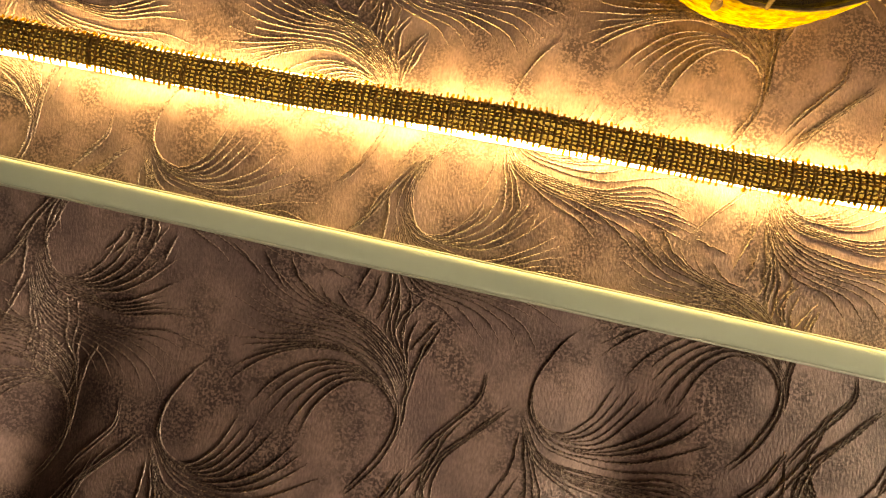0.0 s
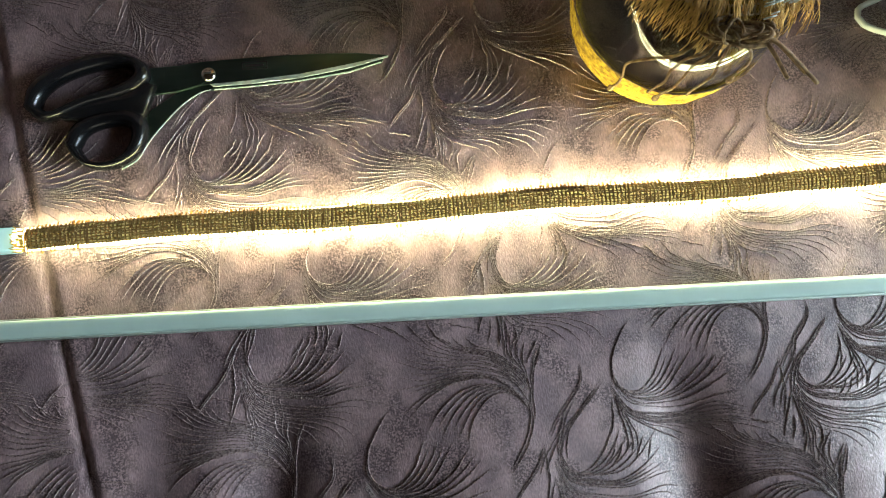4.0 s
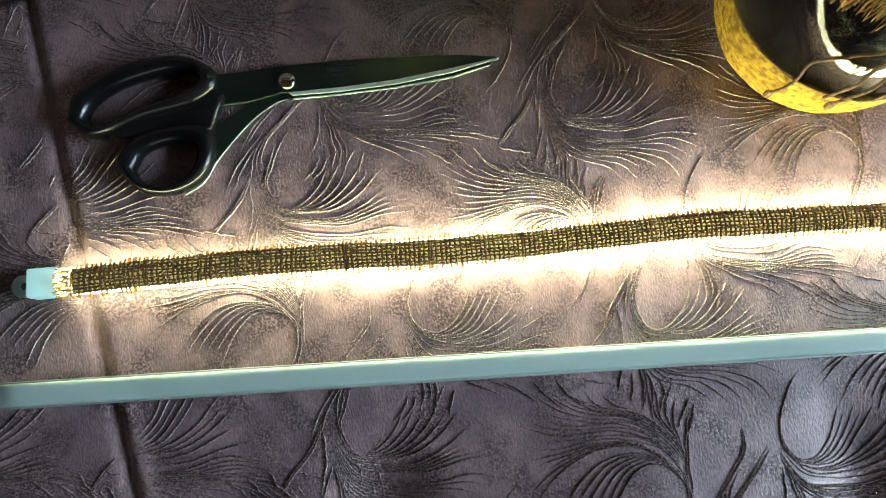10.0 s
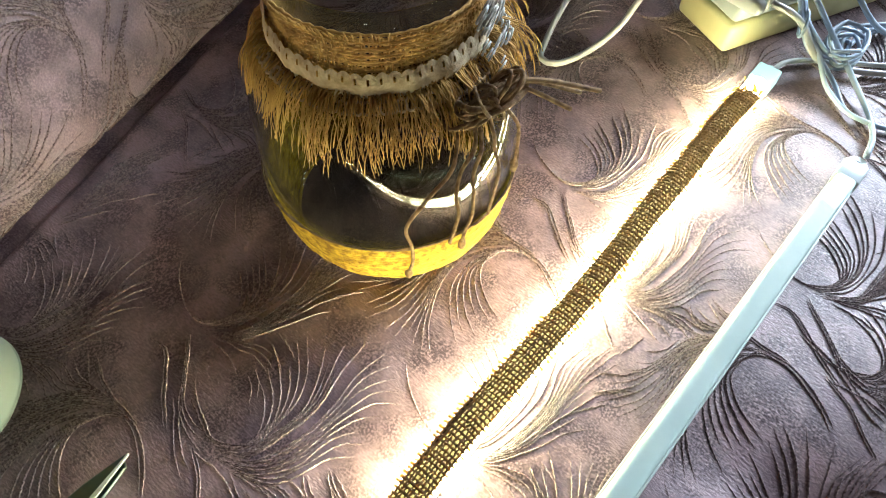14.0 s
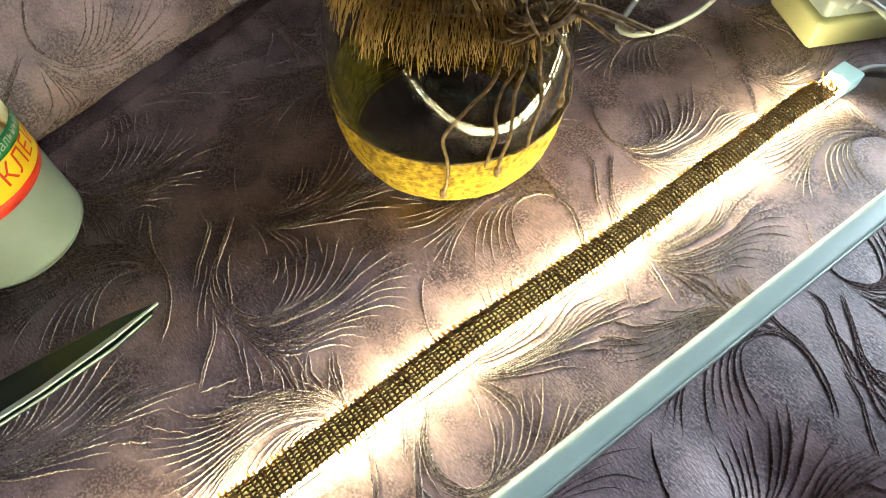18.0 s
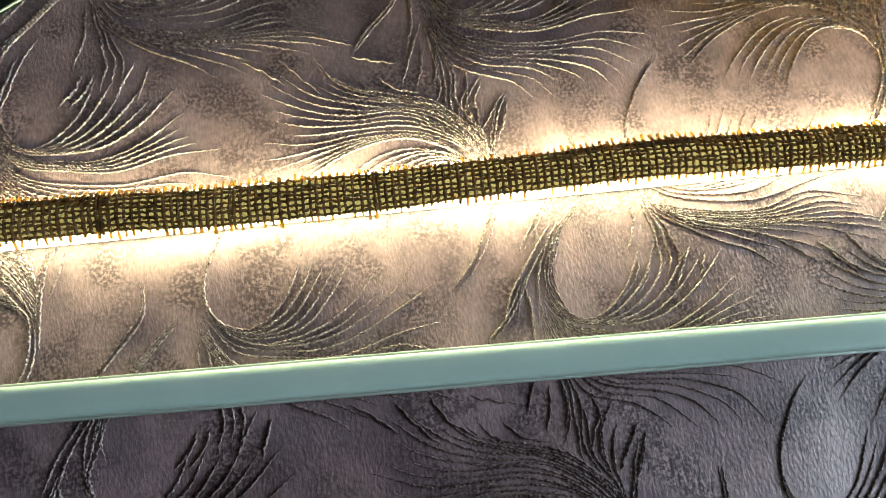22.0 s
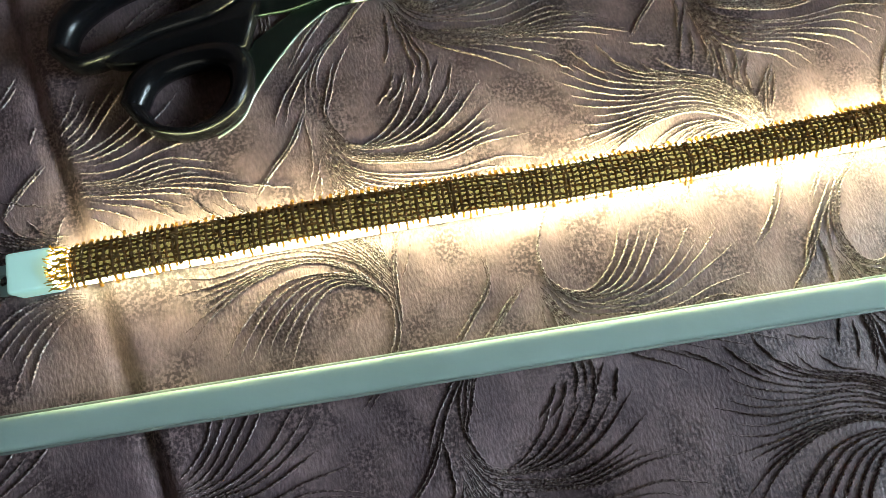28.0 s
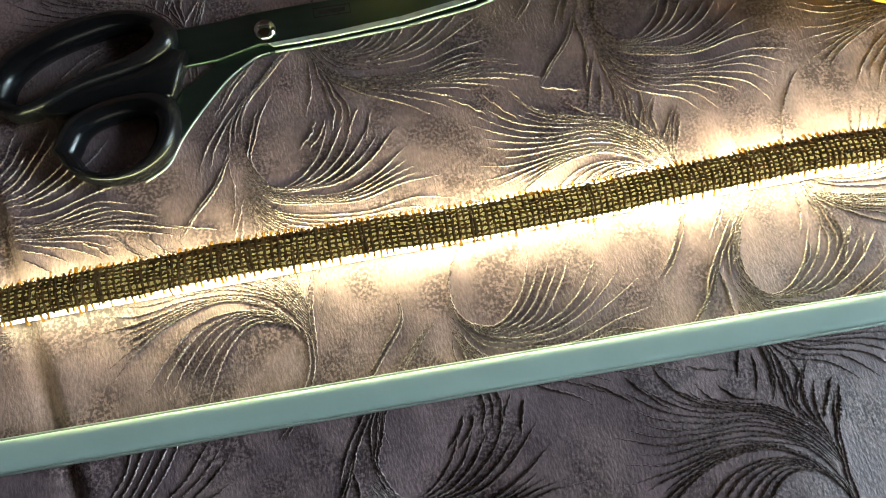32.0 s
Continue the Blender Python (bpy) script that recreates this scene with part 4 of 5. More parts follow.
def jar_r(z):
    for (r0, z0), (r1, z1) in zip(OUT[1:], OUT[2:]):
        if z0 <= z <= z1:
            return r0 + (r1 - r0) * (z - z0) / max(1e-9, z1 - z0)
    return OUT[-1][0] if z > 0.1 else OUT[1][0]


rng = random.Random(23)
jv, jf = [], []
line, a, z = [], 0.0, 0.0022
while z < 0.0370:
    r = jar_r(z + 0.0005) + 0.0008 + 0.0002 * math.sin(a * 13)
    line.append(Vector((r * math.cos(a), r * math.sin(a), z + 0.0004 * noise.noise((math.cos(a) * 2, math.sin(a) * 2, z * 100)))))
    a += 0.09
    z += 0.0017 * 0.09 / (2 * math.pi) * (1 if z > 0.004 else 0.6)
tube_data(line, 0.00088, 6, 1.0, jv, jf, 0.22, rng)
part("jute_wrap", mesh(jv, jf), JUTE, jar, "yellow jute cord wound round the base")
jv, jf = [], []
for k in range(260):
    a, z = rng.uniform(0, 6.283), rng.uniform(0.004, 0.039)
    r = jar_r(z) + 0.0016
    p = Vector((r * math.cos(a), r * math.sin(a), z))
    d = Vector((-math.sin(a), math.cos(a), rng.uniform(-0.4, 0.7))) * rng.uniform(0.002, 0.006) * rng.choice((-1, 1))
    tube_data([p, p + d * 0.6 + Vector((math.cos(a), math.sin(a), 0)) * 0.0006, p + d + Vector((math.cos(a), math.sin(a), 0)) * rng.uniform(0, 0.001)], 0.00011, 3, 0.6, jv, jf)
part("jute_fuzz", mesh(jv, jf), JUTE, jar, kind="stuff")
for k in range(3):
    edge_line = []
    for i in range(121):
        a = 2 * math.pi * i / 120
        z = 0.0372 + 0.0006 * k + 0.0016 * noise.noise((math.cos(a) * 5, math.sin(a) * 5, 3.0 * k))
        r = jar_r(z) + 0.0009 + 0.0004 * k + 0.0008 * abs(noise.noise((math.cos(a) * 9, math.sin(a) * 9, 7.0 + k)))
        edge_line.append(Vector((r * math.cos(a), r * math.sin(a), z)))
    part("loose_thread", mesh(*tube_data(edge_line, 0.00042, 5, 1.0, None, None, 0.3, rng)), TWINE, jar, "dark loose thread along the jute's edge")

# woven band round the neck, with a frayed upper edge
jv, jf = [], []
for k in range(17):
    z = 0.1085 + 0.0225 * k / 16
    line = []
    for i in range(121):
        a = 2 * math.pi * i / 120
        r = jar_r(z) + 0.0012 + (0.0003 if (i + k) % 2 else -0.0002) + 0.0007 * noise.noise((math.cos(a) * 3, math.sin(a) * 3, z * 60)) + (0.0012 if k > 13 else 0)
        line.append(Vector((r * math.cos(a), r * math.sin(a), z + 0.0008 * noise.noise((math.cos(a) * 2, math.sin(a) * 2, k)))))
    tube_data(line, 0.00062, 5, 1.0, jv, jf, 0.25, rng)
for k in range(190):
    a = 2 * math.pi * k / 190 + rng.uniform(-0.01, 0.01)
    top = 0.1305 + rng.uniform(0, 0.0035) + 0.003 * max(0.0, math.cos(a - radians(60)))
    line = []
    for s in range(8):
        z = 0.1085 + (top - 0.1085) * s / 7
        r = jar_r(min(z, 0.131)) + 0.0012 + (0.0003 if (s + k) % 2 else -0.0002) + 0.0040 * max(0, z - 0.127) / 0.006
        line.append(Vector((r * math.cos(a), r * math.sin(a), z)))
    tube_data(line, 0.00052, 4, 0.8, jv, jf, 0.25, rng)
part("burlap_band", mesh(jv, jf), FRAY, jar, "golden-brown burlap band round the neck", kind="stuff")

# long frayed frill over the shoulder, in ragged clumps
jv, jf = [], []
clumps = [(2 * math.pi * k / 64 + rng.uniform(-0.04, 0.04), rng.uniform(0.016, 0.030), rng.uniform(0.15, 0.85)) for k in range(64)]
for k in range(1100):
    ca, reach, out = clumps[k % 64]
    a = ca + rng.gauss(0, 0.035)
    side = max(0.0, math.cos(a - radians(10)))
    ln = reach * rng.uniform(0.7, 1.12)
    out = out * 0.7 + 0.22 * rng.random() + 0.75 * side ** 2
    cz, cr, ca = 0.1075 + rng.uniform(-0.001, 0.002), jar_r(0.109) + 0.0020, a
    pts = [Vector((cr * math.cos(ca), cr * math.sin(ca), cz))]
    for s in range(6):
        cr += ln / 6 * (0.80 - 0.13 * s + 0.45 * (out - 0.4))
        cz -= ln / 6 * (0.42 + 0.20 * s - 0.75 * (out - 0.4))
        cr = max(cr, jar_r(max(0.03, cz)) + 0.001)
        ca += rng.uniform(-0.03, 0.03)
        pts.append(Vector((cr * math.cos(ca), cr * math.sin(ca), cz)))
    tube_data(pts, rng.uniform(0.00020, 0.00044), 3, 0.5, jv, jf)
part("burlap_frill", mesh(jv, jf), FRAY, jar, "long frayed burlap fibres hanging over the shoulder", kind="stuff")

# cream lace ribbon with two scalloped edges
jv, jf, n = [], [], 360
rows = ((0.0003, -0.0048), (0.0012, -0.0034), (0.0017, -0.0023), (0.0017, 0.0019), (0.0012, 0.0031), (0.0003, 0.0043))
for i in range(n):
    a = 2 * math.pi * i / n
    sc = 1 + 0.35 * abs(math.sin(i * math.pi / 6))
    for dr, dz in rows:
        r = jar_r(0.113) + 0.0030 + dr + 0.0004 * math.sin(a * 17)
        jv.append(Vector((r * math.cos(a), r * math.sin(a), 0.1120 + dz * (sc if abs(dz) > 0.0025 else 1) + 0.001 * math.sin(a * 3))))
for i in range(n):
    for q in range(5):
        if q in (1, 3) and i % 6 == 2:
            continue
        j = (i + 1) % n
        jf.append((i * 6 + q, j * 6 + q, j * 6 + q + 1, i * 6 + q + 1))
lace = part("lace_ribbon", mesh(jv, jf), LACE, jar, "cream crochet lace ribbon round the neck")
jv, jf = [], []
for i in range(96):
    a = 2 * math.pi * i / 96
    r = jar_r(0.11) + 0.005
    c = Vector((r * math.cos(a), r * math.sin(a), 0.1060 + 0.0007 * math.sin(a * 5)))
    t = Vector((-math.sin(a), math.cos(a), 0))
    o = Vector((math.cos(a), math.sin(a), -0.6))
    loop = [c + t * (0.0017 * math.cos(u)) + o * (0.0012 + 0.0020 * math.sin(u)) for u in [2 * math.pi * s / 10 for s in range(11)]]
    tube_data(loop, 0.00062, 4, 1.0, jv, jf)
part("lace_edge", mesh(jv, jf), BEIGE_LACE, lace, kind="stuff")

# white lace knot, burlap rosette and hanging twine on the side towards the LED bar
BOW = radians(-94)
jv, jf = [], []
for k in range(70):
    a = radians(-64) + rng.uniform(-0.30, 0.34)
    z = rng.uniform(0.104, 0.127)
    r = jar_r(z) + 0.004 + rng.uniform(0, 0.0035)
    c = Vector((r * math.cos(a), r * math.sin(a), z))
    s = rng.uniform(0.0015, 0.0034)
    t, u = Vector((-math.sin(a), math.cos(a), 0)), Vector((0.3 * math.cos(a), 0.3 * math.sin(a), 0.9))
    tube_data([c + t * (s * math.cos(v)) + u * (s * math.sin(v)) for v in [2 * math.pi * q / 9 for q in range(10)]], 0.00045, 4, 1.0, jv, jf)
part("lace_bow", mesh(jv, jf), WHITE_LACE, jar, "white lace gathered beside the rosette")
jv, jf = [], []
rc = Vector(((jar_r(0.105) + 0.010) * math.cos(BOW), (jar_r(0.105) + 0.010) * math.sin(BOW), 0.1000))
for k in range(7):
    ln = []
    for i in range(40):
        v = i * 0.42 + k * 0.9
        rr = 0.0012 + 0.0112 * i / 40
        n1 = Vector((-math.sin(BOW), math.cos(BOW), 0))
        n2 = Vector((0.35 * math.cos(BOW), 0.35 * math.sin(BOW), 0.9))
        ax = Vector((math.cos(BOW), math.sin(BOW), 0.35))
        ln.append(rc + n1 * (rr * math.cos(v)) + n2 * (0.85 * rr * math.sin(v)) + ax * (0.0045 - 0.006 * i / 40 + 0.001 * (k % 3)))
    tube_data(ln, 0.00065, 5, 1.0, jv, jf, 0.3, rng)
for k in range(24):
    v, size = rng.uniform(0, 6.28), rng.uniform(0.005, 0.0125)
    c = rc + n1 * (0.0064 * math.cos(v)) + n2 * (0.0062 * math.sin(v)) + ax * rng.uniform(-0.002, 0.004)
    d1 = (n1 * math.cos(v) + n2 * math.sin(v)).normalized()
    d2 = (ax + n1 * rng.uniform(-0.6, 0.6) + n2 * rng.uniform(-0.6, 0.6)).normalized()
    tube_data([c + d1 * (size * math.cos(u)) + d2 * (0.55 * size * math.sin(u)) for u in [6.283 * q / 14 for q in range(15)]], rng.uniform(0.0006, 0.0011), 5, 1.0, jv, jf, 0.3, rng)
part("rosette", mesh(jv, jf), TWINE, jar, "dark brown twine and burlap rosette", kind="stuff")
for k, (da, drop, outw, kn) in enumerate(((-0.62, 0.086, 0.006, 1), (-0.30, 0.066, 0.005, 0), (-0.20, 0.072, 0.008, 1), (0.02, 0.062, 0.007, 0), (0.30, 0.046, 0.006, 1))):
    pts = []
    for s in range(7):
        z = 0.101 - drop * s / 6
        a = BOW + da * (0.35 + 0.65 * min(1, s / 3)) + 0.02 * math.sin(s * 1.7 + k)
        r = jar_r(max(0.006, z)) + 0.0022 + outw * math.sin(math.pi * min(1, s / 6)) * 0.35 + (0.004 if s < 2 else 0)
        pts.append(Vector((r * math.cos(a), r * math.sin(a), z)))
    t = part("hanging_twine", tube(pts, 0.00080, 0.002, 6), TWINE, jar, "thin brown twine end hanging down")
    if kn:
        bm = bmesh.new()
        bmesh.ops.create_icosphere(bm, subdivisions=2, radius=0.0019, matrix=Matrix.Translation(pts[-1]) @ Matrix.Diagonal((1, 1, 2.2, 1)))
        part("knot", bm, TWINE, t)
for k, (da, ln, dz) in enumerate(((0.10, 0.046, -0.010), (0.30, 0.040, -0.012), (-0.05, 0.034, -0.014))):
    a = radians(-36)
    p = rc + Vector((0, 0, 0.004))
    e = p + Vector((math.cos(a + da * 0.4), math.sin(a + da * 0.4), 0)) * ln + Vector((0, 0, dz))
    part("twine_bow_end", tube([p, p.lerp(e, 0.4) + Vector((0, 0, 0.006)), e], 0.0010, 0.002, 6), TWINE, jar)

# ---- bottle of glue, leaning a little against the backrest ----
bottle = thing("glue_bottle", "milky plastic glue bottle with worn colourful label, leaning on backrest", "bottle")
lean = Vector((-0.0743, 0.0616, 0.9953))
bottle.matrix_world = Matrix.Translation((-0.0998, 0.1676, -0.0010)) @ Vector((0, 0, 1)).rotation_difference(lean).to_matrix().to_4x4() @ Matrix.Rotation(radians(-38), 4, "Z")
BR = 0.0317
BOT = ((0.0, 0.001), (0.027, 0.0008), (0.0300, 0.003), (BR, 0.007), (BR, 0.02), (BR, 0.156), (0.0310, 0.163), (0.0280, 0.171), (0.021, 0.179), (0.0130, 0.185), (0.0125, 0.193))
part("bottle_body", lathe([(p.x, p.y) for p in smooth_line([(r, z, 0) for r, z in BOT], 0.003)], 72), BOTTLE, bottle)
part("screw_cap", lathe([(0.0, 0.212), (0.0085, 0.212), (0.0095, 0.210), (0.0140, 0.193), (0.0140, 0.188), (0.0, 0.188)], 40), RED, bottle, "red screw cap")


def band(a0, a1, z0, z1, r, n=40, wave=0.0, slope=0.0):
    """A patch of the label: a curved sheet between two angles and two heights."""
    verts, faces = [], []
    for i in range(n + 1):
        a = radians(a0 + (a1 - a0) * i / n)
        for rr, z in ((r - 0.0002, z0), (r, z0 + 0.0001), (r, z1 - 0.0001), (r - 0.0002, z1)):
            verts.append((rr * math.cos(a), rr * math.sin(a), z + wave * math.sin(i * 0.7) + slope * i / n))
    for i in range(n):
        for q in range(3):
            faces.append((i * 4 + q, (i + 1) * 4 + q, (i + 1) * 4 + q + 1, i * 4 + q + 1))
    return mesh(verts, faces)


def blot(a0, z0, da, dz, r, tilt):
    """A ragged printed blot on the curved label."""
    pts = []
    for i in range(28):
        u = 2 * math.pi * i / 28
        w = 1 + 0.20 * math.sin(3 * u + a0) + 0.12 * math.sin(5 * u + z0 * 900) + 0.08 * math.sin(9 * u)
        x, y = da * w * math.cos(u), dz * w * math.sin(u)
        pts.append((radians(a0) + (x * math.cos(tilt) - y / r * math.sin(tilt)), z0 + x * r * math.sin(tilt) + y * math.cos(tilt)))
    verts, faces = [(r * math.cos(radians(a0)), r * math.sin(radians(a0)), z0)], []
    for f in (0.5, 1.0):
        for a, z in pts:
            q = radians(a0) + (a - radians(a0)) * f
            verts.append((r * math.cos(q), r * math.sin(q), z0 + (z - z0) * f))
    for i in range(28):
        k = (i + 1) % 28
        faces += [(0, 1 + i, 1 + k), (1 + i, 29 + i, 29 + k, 1 + k)]
    return mesh(verts, faces)


label = part("label", band(-172, 168, 0.0390, 0.1470, BR + 0.00015, 90), LABEL, bottle, "worn printed paper label")
part("red_band", band(-172, 168, 0.0390, 0.0455, BR + 0.0003, 90), RED, label)
part("yellow_band", band(-41, 66, 0.0445, 0.0600, BR + 0.00045, 40, 0.0, -0.004), YELLOW, label)
part("green_band", band(-54, 62, 0.0612, 0.0682, BR + 0.0006, 40, 0.0, -0.0095), GREEN, label)
part("yellow_panel", band(-56, 78, 0.1195, 0.1468, BR + 0.0003, 40, 0.0005), YELLOW, label)
part("red_band", band(-172, -57, 0.1340, 0.1468, BR + 0.0003, 30, 0.0005), RED, label)
part("orange_ribbon", band(-24, 52, 0.1105, 0.1185, BR + 0.0005, 30, 0.0, -0.005), RED, label)
part("white_patch", band(-12, 80, 0.0760, 0.1080, BR + 0.00025, 40, 0.0010), PAPER, label)
for k, (a, z, da, dz, mat, tilt) in enumerate(((-60, 0.060, 0.26, 0.010, YELLOW, 0.3), (-66, 0.120, 0.30, 0.006, PAPER, 0.4), (-38, 0.0775, 0.17, 0.0055, BROWN, 0.0), (-38, 0.0778, 0.12, 0.0034, PAPER, 0.3),
                                              (4, 0.0790, 0.16, 0.0046, YELLOW, 0.6), (20, 0.090, 0.10, 0.0036, YELLOW, 0.9), (-8, 0.0945, 0.03, 0.0012, DARK, 0.3), (2, 0.1040, 0.06, 0.0014, DARK, 0.5),
                                              (-40, 0.122, 0.05, 0.0012, DARK, 0.2), (-46, 0.113, 0.10, 0.0020, FRAY, -0.5))):
    part("food_shape", blot(a, z, da, dz, BR + 0.00035 + 0.00002 * k, tilt), mat, label)
for a, z, w, hgt in ((-42, 0.1335, 13, 0.008), (-24, 0.1350, 11, 0.010), (-9, 0.1350, 12, 0.010), (7, 0.1345, 12, 0.010), (23, 0.1335, 12, 0.010), (-22, 0.1230, 12, 0.008), (-6, 0.1225, 12, 0.008), (10, 0.1220, 12, 0.008), (26, 0.1215, 12, 0.008)):
    part("brand_block", band(a, a + w, z, z + hgt, BR + 0.0008, 8, 0.0005, -0.002), RED, label)
badge = []
for i in range(24):
    a = 2 * math.pi * i / 24
    badge.append((radians(-50) + 0.135 * math.cos(a), 0.0535 + 0.0040 * math.sin(a)))
part("blue_badge", mesh([((BR + 0.0008) * math.cos(a), (BR + 0.0008) * math.sin(a), z) for a, z in badge], [tuple(range(24))]), BLUE, label, smooth=False)


def wrapped_text(body, size, a0, z, mat, parent, r, squeeze=1.0, slope=0.0):
    """Words laid round the bottle, beginning at the angle a0."""
    cu = bpy.data.curves.new("words", "FONT")
    cu.body, cu.size, cu.extrude = body, size, 0.0
    ob = bpy.data.objects.new("words", cu)
    scene.collection.objects.link(ob)
    me = bpy.data.meshes.new_from_object(ob)
    bpy.data.objects.remove(ob)
    for v in me.vertices:
        a = radians(a0) + v.co.x * squeeze / r
        v.co = Vector((r * math.cos(a), r * math.sin(a), z + v.co.y + slope * v.co.x))
    return part("words", me, mat, parent, smooth=False)


wrapped_text("КЛЕЙ", 0.0125, -22, 0.0478, RED, label, BR + 0.0007, 0.95, -0.06)
wrapped_text("Универсальный", 0.0060, -51, 0.0628, PAPER, label, BR + 0.00085, 1.0, -0.13)
wrapped_text("Premium", 0.0068, -20, 0.1120, YELLOW, label, BR + 0.00075, 1.0, -0.11)

# ---- power strip with plugs, inline switches and cords ----
strip = thing("power_strip", "cream white plastic power strip with round sockets", "power strip", (0.304, 0.027, 0.0), -25.5)
SL, SW, SH = 0.27, 0.046, 0.036
# lower half carries the warm lamp light of the strip's sides as colour
part("lower_shell", box(SL, SW, 0.019, (SL / 2, SW / 2, 0.0100), 0.003), LAMPLIT_CREAM, strip)
part("upper_shell", box(SL - 0.001, SW - 0.001, 0.016, (SL / 2, SW / 2, 0.0282), 0.004, 3), PLASTIC, strip)
for k in range(4):
    sx = 0.066 + 0.056 * k
    s = part("socket", lathe([(0.0172, 0.0368), (0.0205, 0.0368), (0.0212, 0.0376), (0.0205, 0.0384), (0.0192, 0.0384), (0.0186, 0.0375), (0.0172, 0.0368)], 40), PLASTIC, strip)
    s.location = (sx, SW / 2, 0)
    w = part("socket_well", lathe([(0.0, 0.0366), (0.0186, 0.0366), (0.0190, 0.0372)], 40), GREY, s)
    for h in (-0.0095, 0.0095):
        # dark blocks colour in the shade of holes that are not cut
        part("contact_hole", box(0.0045, 0.0045, 0.0006, (h, 0, 0.0369), 0.0002), DARK, w)
    part("earth_clip", box(0.003, 0.007, 0.0012, (0, 0.0155, 0.0372)), SCREW, w)


def cord(pts, mat, label, r=0.0019, name="cord"):
    t = tagged(part(name, tube([Vector(p) for p in pts], r, 0.004, 8), mat, None), label, "cable")
    return t


def plug(x, y, z, rz, tilt):
    p = thing("plug", "grey moulded mains plug pushed into the power strip", "plug", (x, y, z), rz, group="plugs in the power strip")
    part("plug_body", lathe([(0.0, 0.0), (0.0165, 0.0), (0.0175, 0.003), (0.0170, 0.012), (0.0125, 0.019), (0.0075, 0.024), (0.0, 0.0245)], 32), GREY, p)
    for k in range(5):
        g = part("strain_ring", lathe([(0.0034, 0.0), (0.0058 - 0.0004 * k, 0.0), (0.0060 - 0.0004 * k, 0.0012), (0.0056 - 0.0004 * k, 0.0024), (0.0034, 0.0024)], 20, True), GREY, p)
        g.location = (tilt * 0.002 * k, 0, 0.0235 + 0.0036 * k)
    return p


ca, sa = math.cos(radians(-25.5)), math.sin(radians(-25.5))


def on_strip(x, y, z):
    return (0.304 + ca * x - sa * y, 0.027 + sa * x + ca * y, z)


for k in (0, 1):
    plug(*on_strip(0.066 + 0.056 * k, SW / 2, 0.0372), 20 * k, 0.5)


def inline_switch(label, at, rz, pitch, roll=0.0):
    ob = new("inline_switch")
    ob.matrix_world = pose(*at, roll, pitch, rz)
    tagged(ob, label, "switch", "inline switches")
    out = [(-0.029, -0.0055), (-0.024, -0.0085), (-0.012, -0.0098), (0.012, -0.0098), (0.024, -0.0085), (0.029, -0.0055), (0.029, 0.0055), (0.024, 0.0085), (0.012, 0.0098), (-0.012, 0.0098), (-0.024, 0.0085), (-0.029, 0.0055)]
    out = [(x, 0.58 * y) for x, y in out]
    part("switch_shell", outline_slab(out, 0.0, 0.0075, 0.0012), PLASTIC, ob)
    part("switch_cover", outline_slab([(x * 0.985, y * 0.97) for x, y in out], 0.0077, 0.0145, 0.002), PLASTIC, ob)
    part("rocker", box(0.013, 0.0068, 0.004, (0.002, 0, 0.0150), 0.0012), CORD, ob, "white rocker button")
    return ob


inline_switch("white plastic inline rocker switch lying behind the jar", (0.3070, 0.1400, 0.0100), 20, 0, 84)
inline_switch("white plastic inline rocker switch leaning on the power strip", (0.3085, 0.0400, 0.0475), -101, 0, 104)
cord([(0.2800, 0.1220, 0.007), (0.262, 0.118, 0.004), (0.243, 0.112, 0.002), (0.230, 0.106, 0.002), (0.232, 0.096, 0.002), (0.250, 0.088, 0.003), (0.272, 0.082, 0.010), (0.292, 0.079, 0.026), (0.303, 0.074, 0.042), (0.3085, 0.0680, 0.0475)], CORD, "white cord looping from one inline switch to the other")
cord([(0.337, 0.1435, 0.007), (0.346, 0.140, 0.006), (0.3505, 0.128, 0.005), (0.348, 0.112, 0.004), (0.342, 0.094, 0.004), (0.3365, 0.078, 0.003), (0.342, 0.069, 0.003), (0.358, 0.062, 0.003)], CORD, "white cord running behind the power strip")
cord([(0.2985, 0.0120, 0.046), (0.304, 0.003, 0.042), (0.3145, -0.005, 0.031), (0.322, -0.018, 0.012), (0.330, -0.030, 0.006), (0.345, -0.05, 0.003), (0.37, -0.08, 0.002), (0.42, -0.11, 0.002), (0.52, -0.13, 0.002)], CORD, "white cord hanging down from the inline switch")
cord([(0.296, -0.0035, 0.005), (0.312, -0.004, 0.004), (0.325, -0.010, 0.003), (0.342, -0.030, 0.002), (0.36, -0.055, 0.002), (0.40, -0.085, 0.002), (0.50, -0.11, 0.002)], CORD, "white cord of the lit LED bar", 0.0016)
cord([(0.276, -0.0690, 0.004), (0.290, -0.067, 0.004), (0.303, -0.062, 0.003), (0.316, -0.052, 0.004), (0.330, -0.034, 0.010), (0.335, -0.012, 0.026), (0.332, 0.010, 0.048), (0.330, 0.022, 0.062), (0.345, 0.016, 0.070), (0.358, 0.004, 0.058), (0.362, -0.018, 0.03), (0.372, -0.045, 0.010), (0.41, -0.09, 0.003), (0.50, -0.14, 0.003)], GREY_CORD, "pale cord of the unlit LED bar looping over the power strip", 0.0016)
TIE = Vector((0.3180, -0.0040, 0.030))
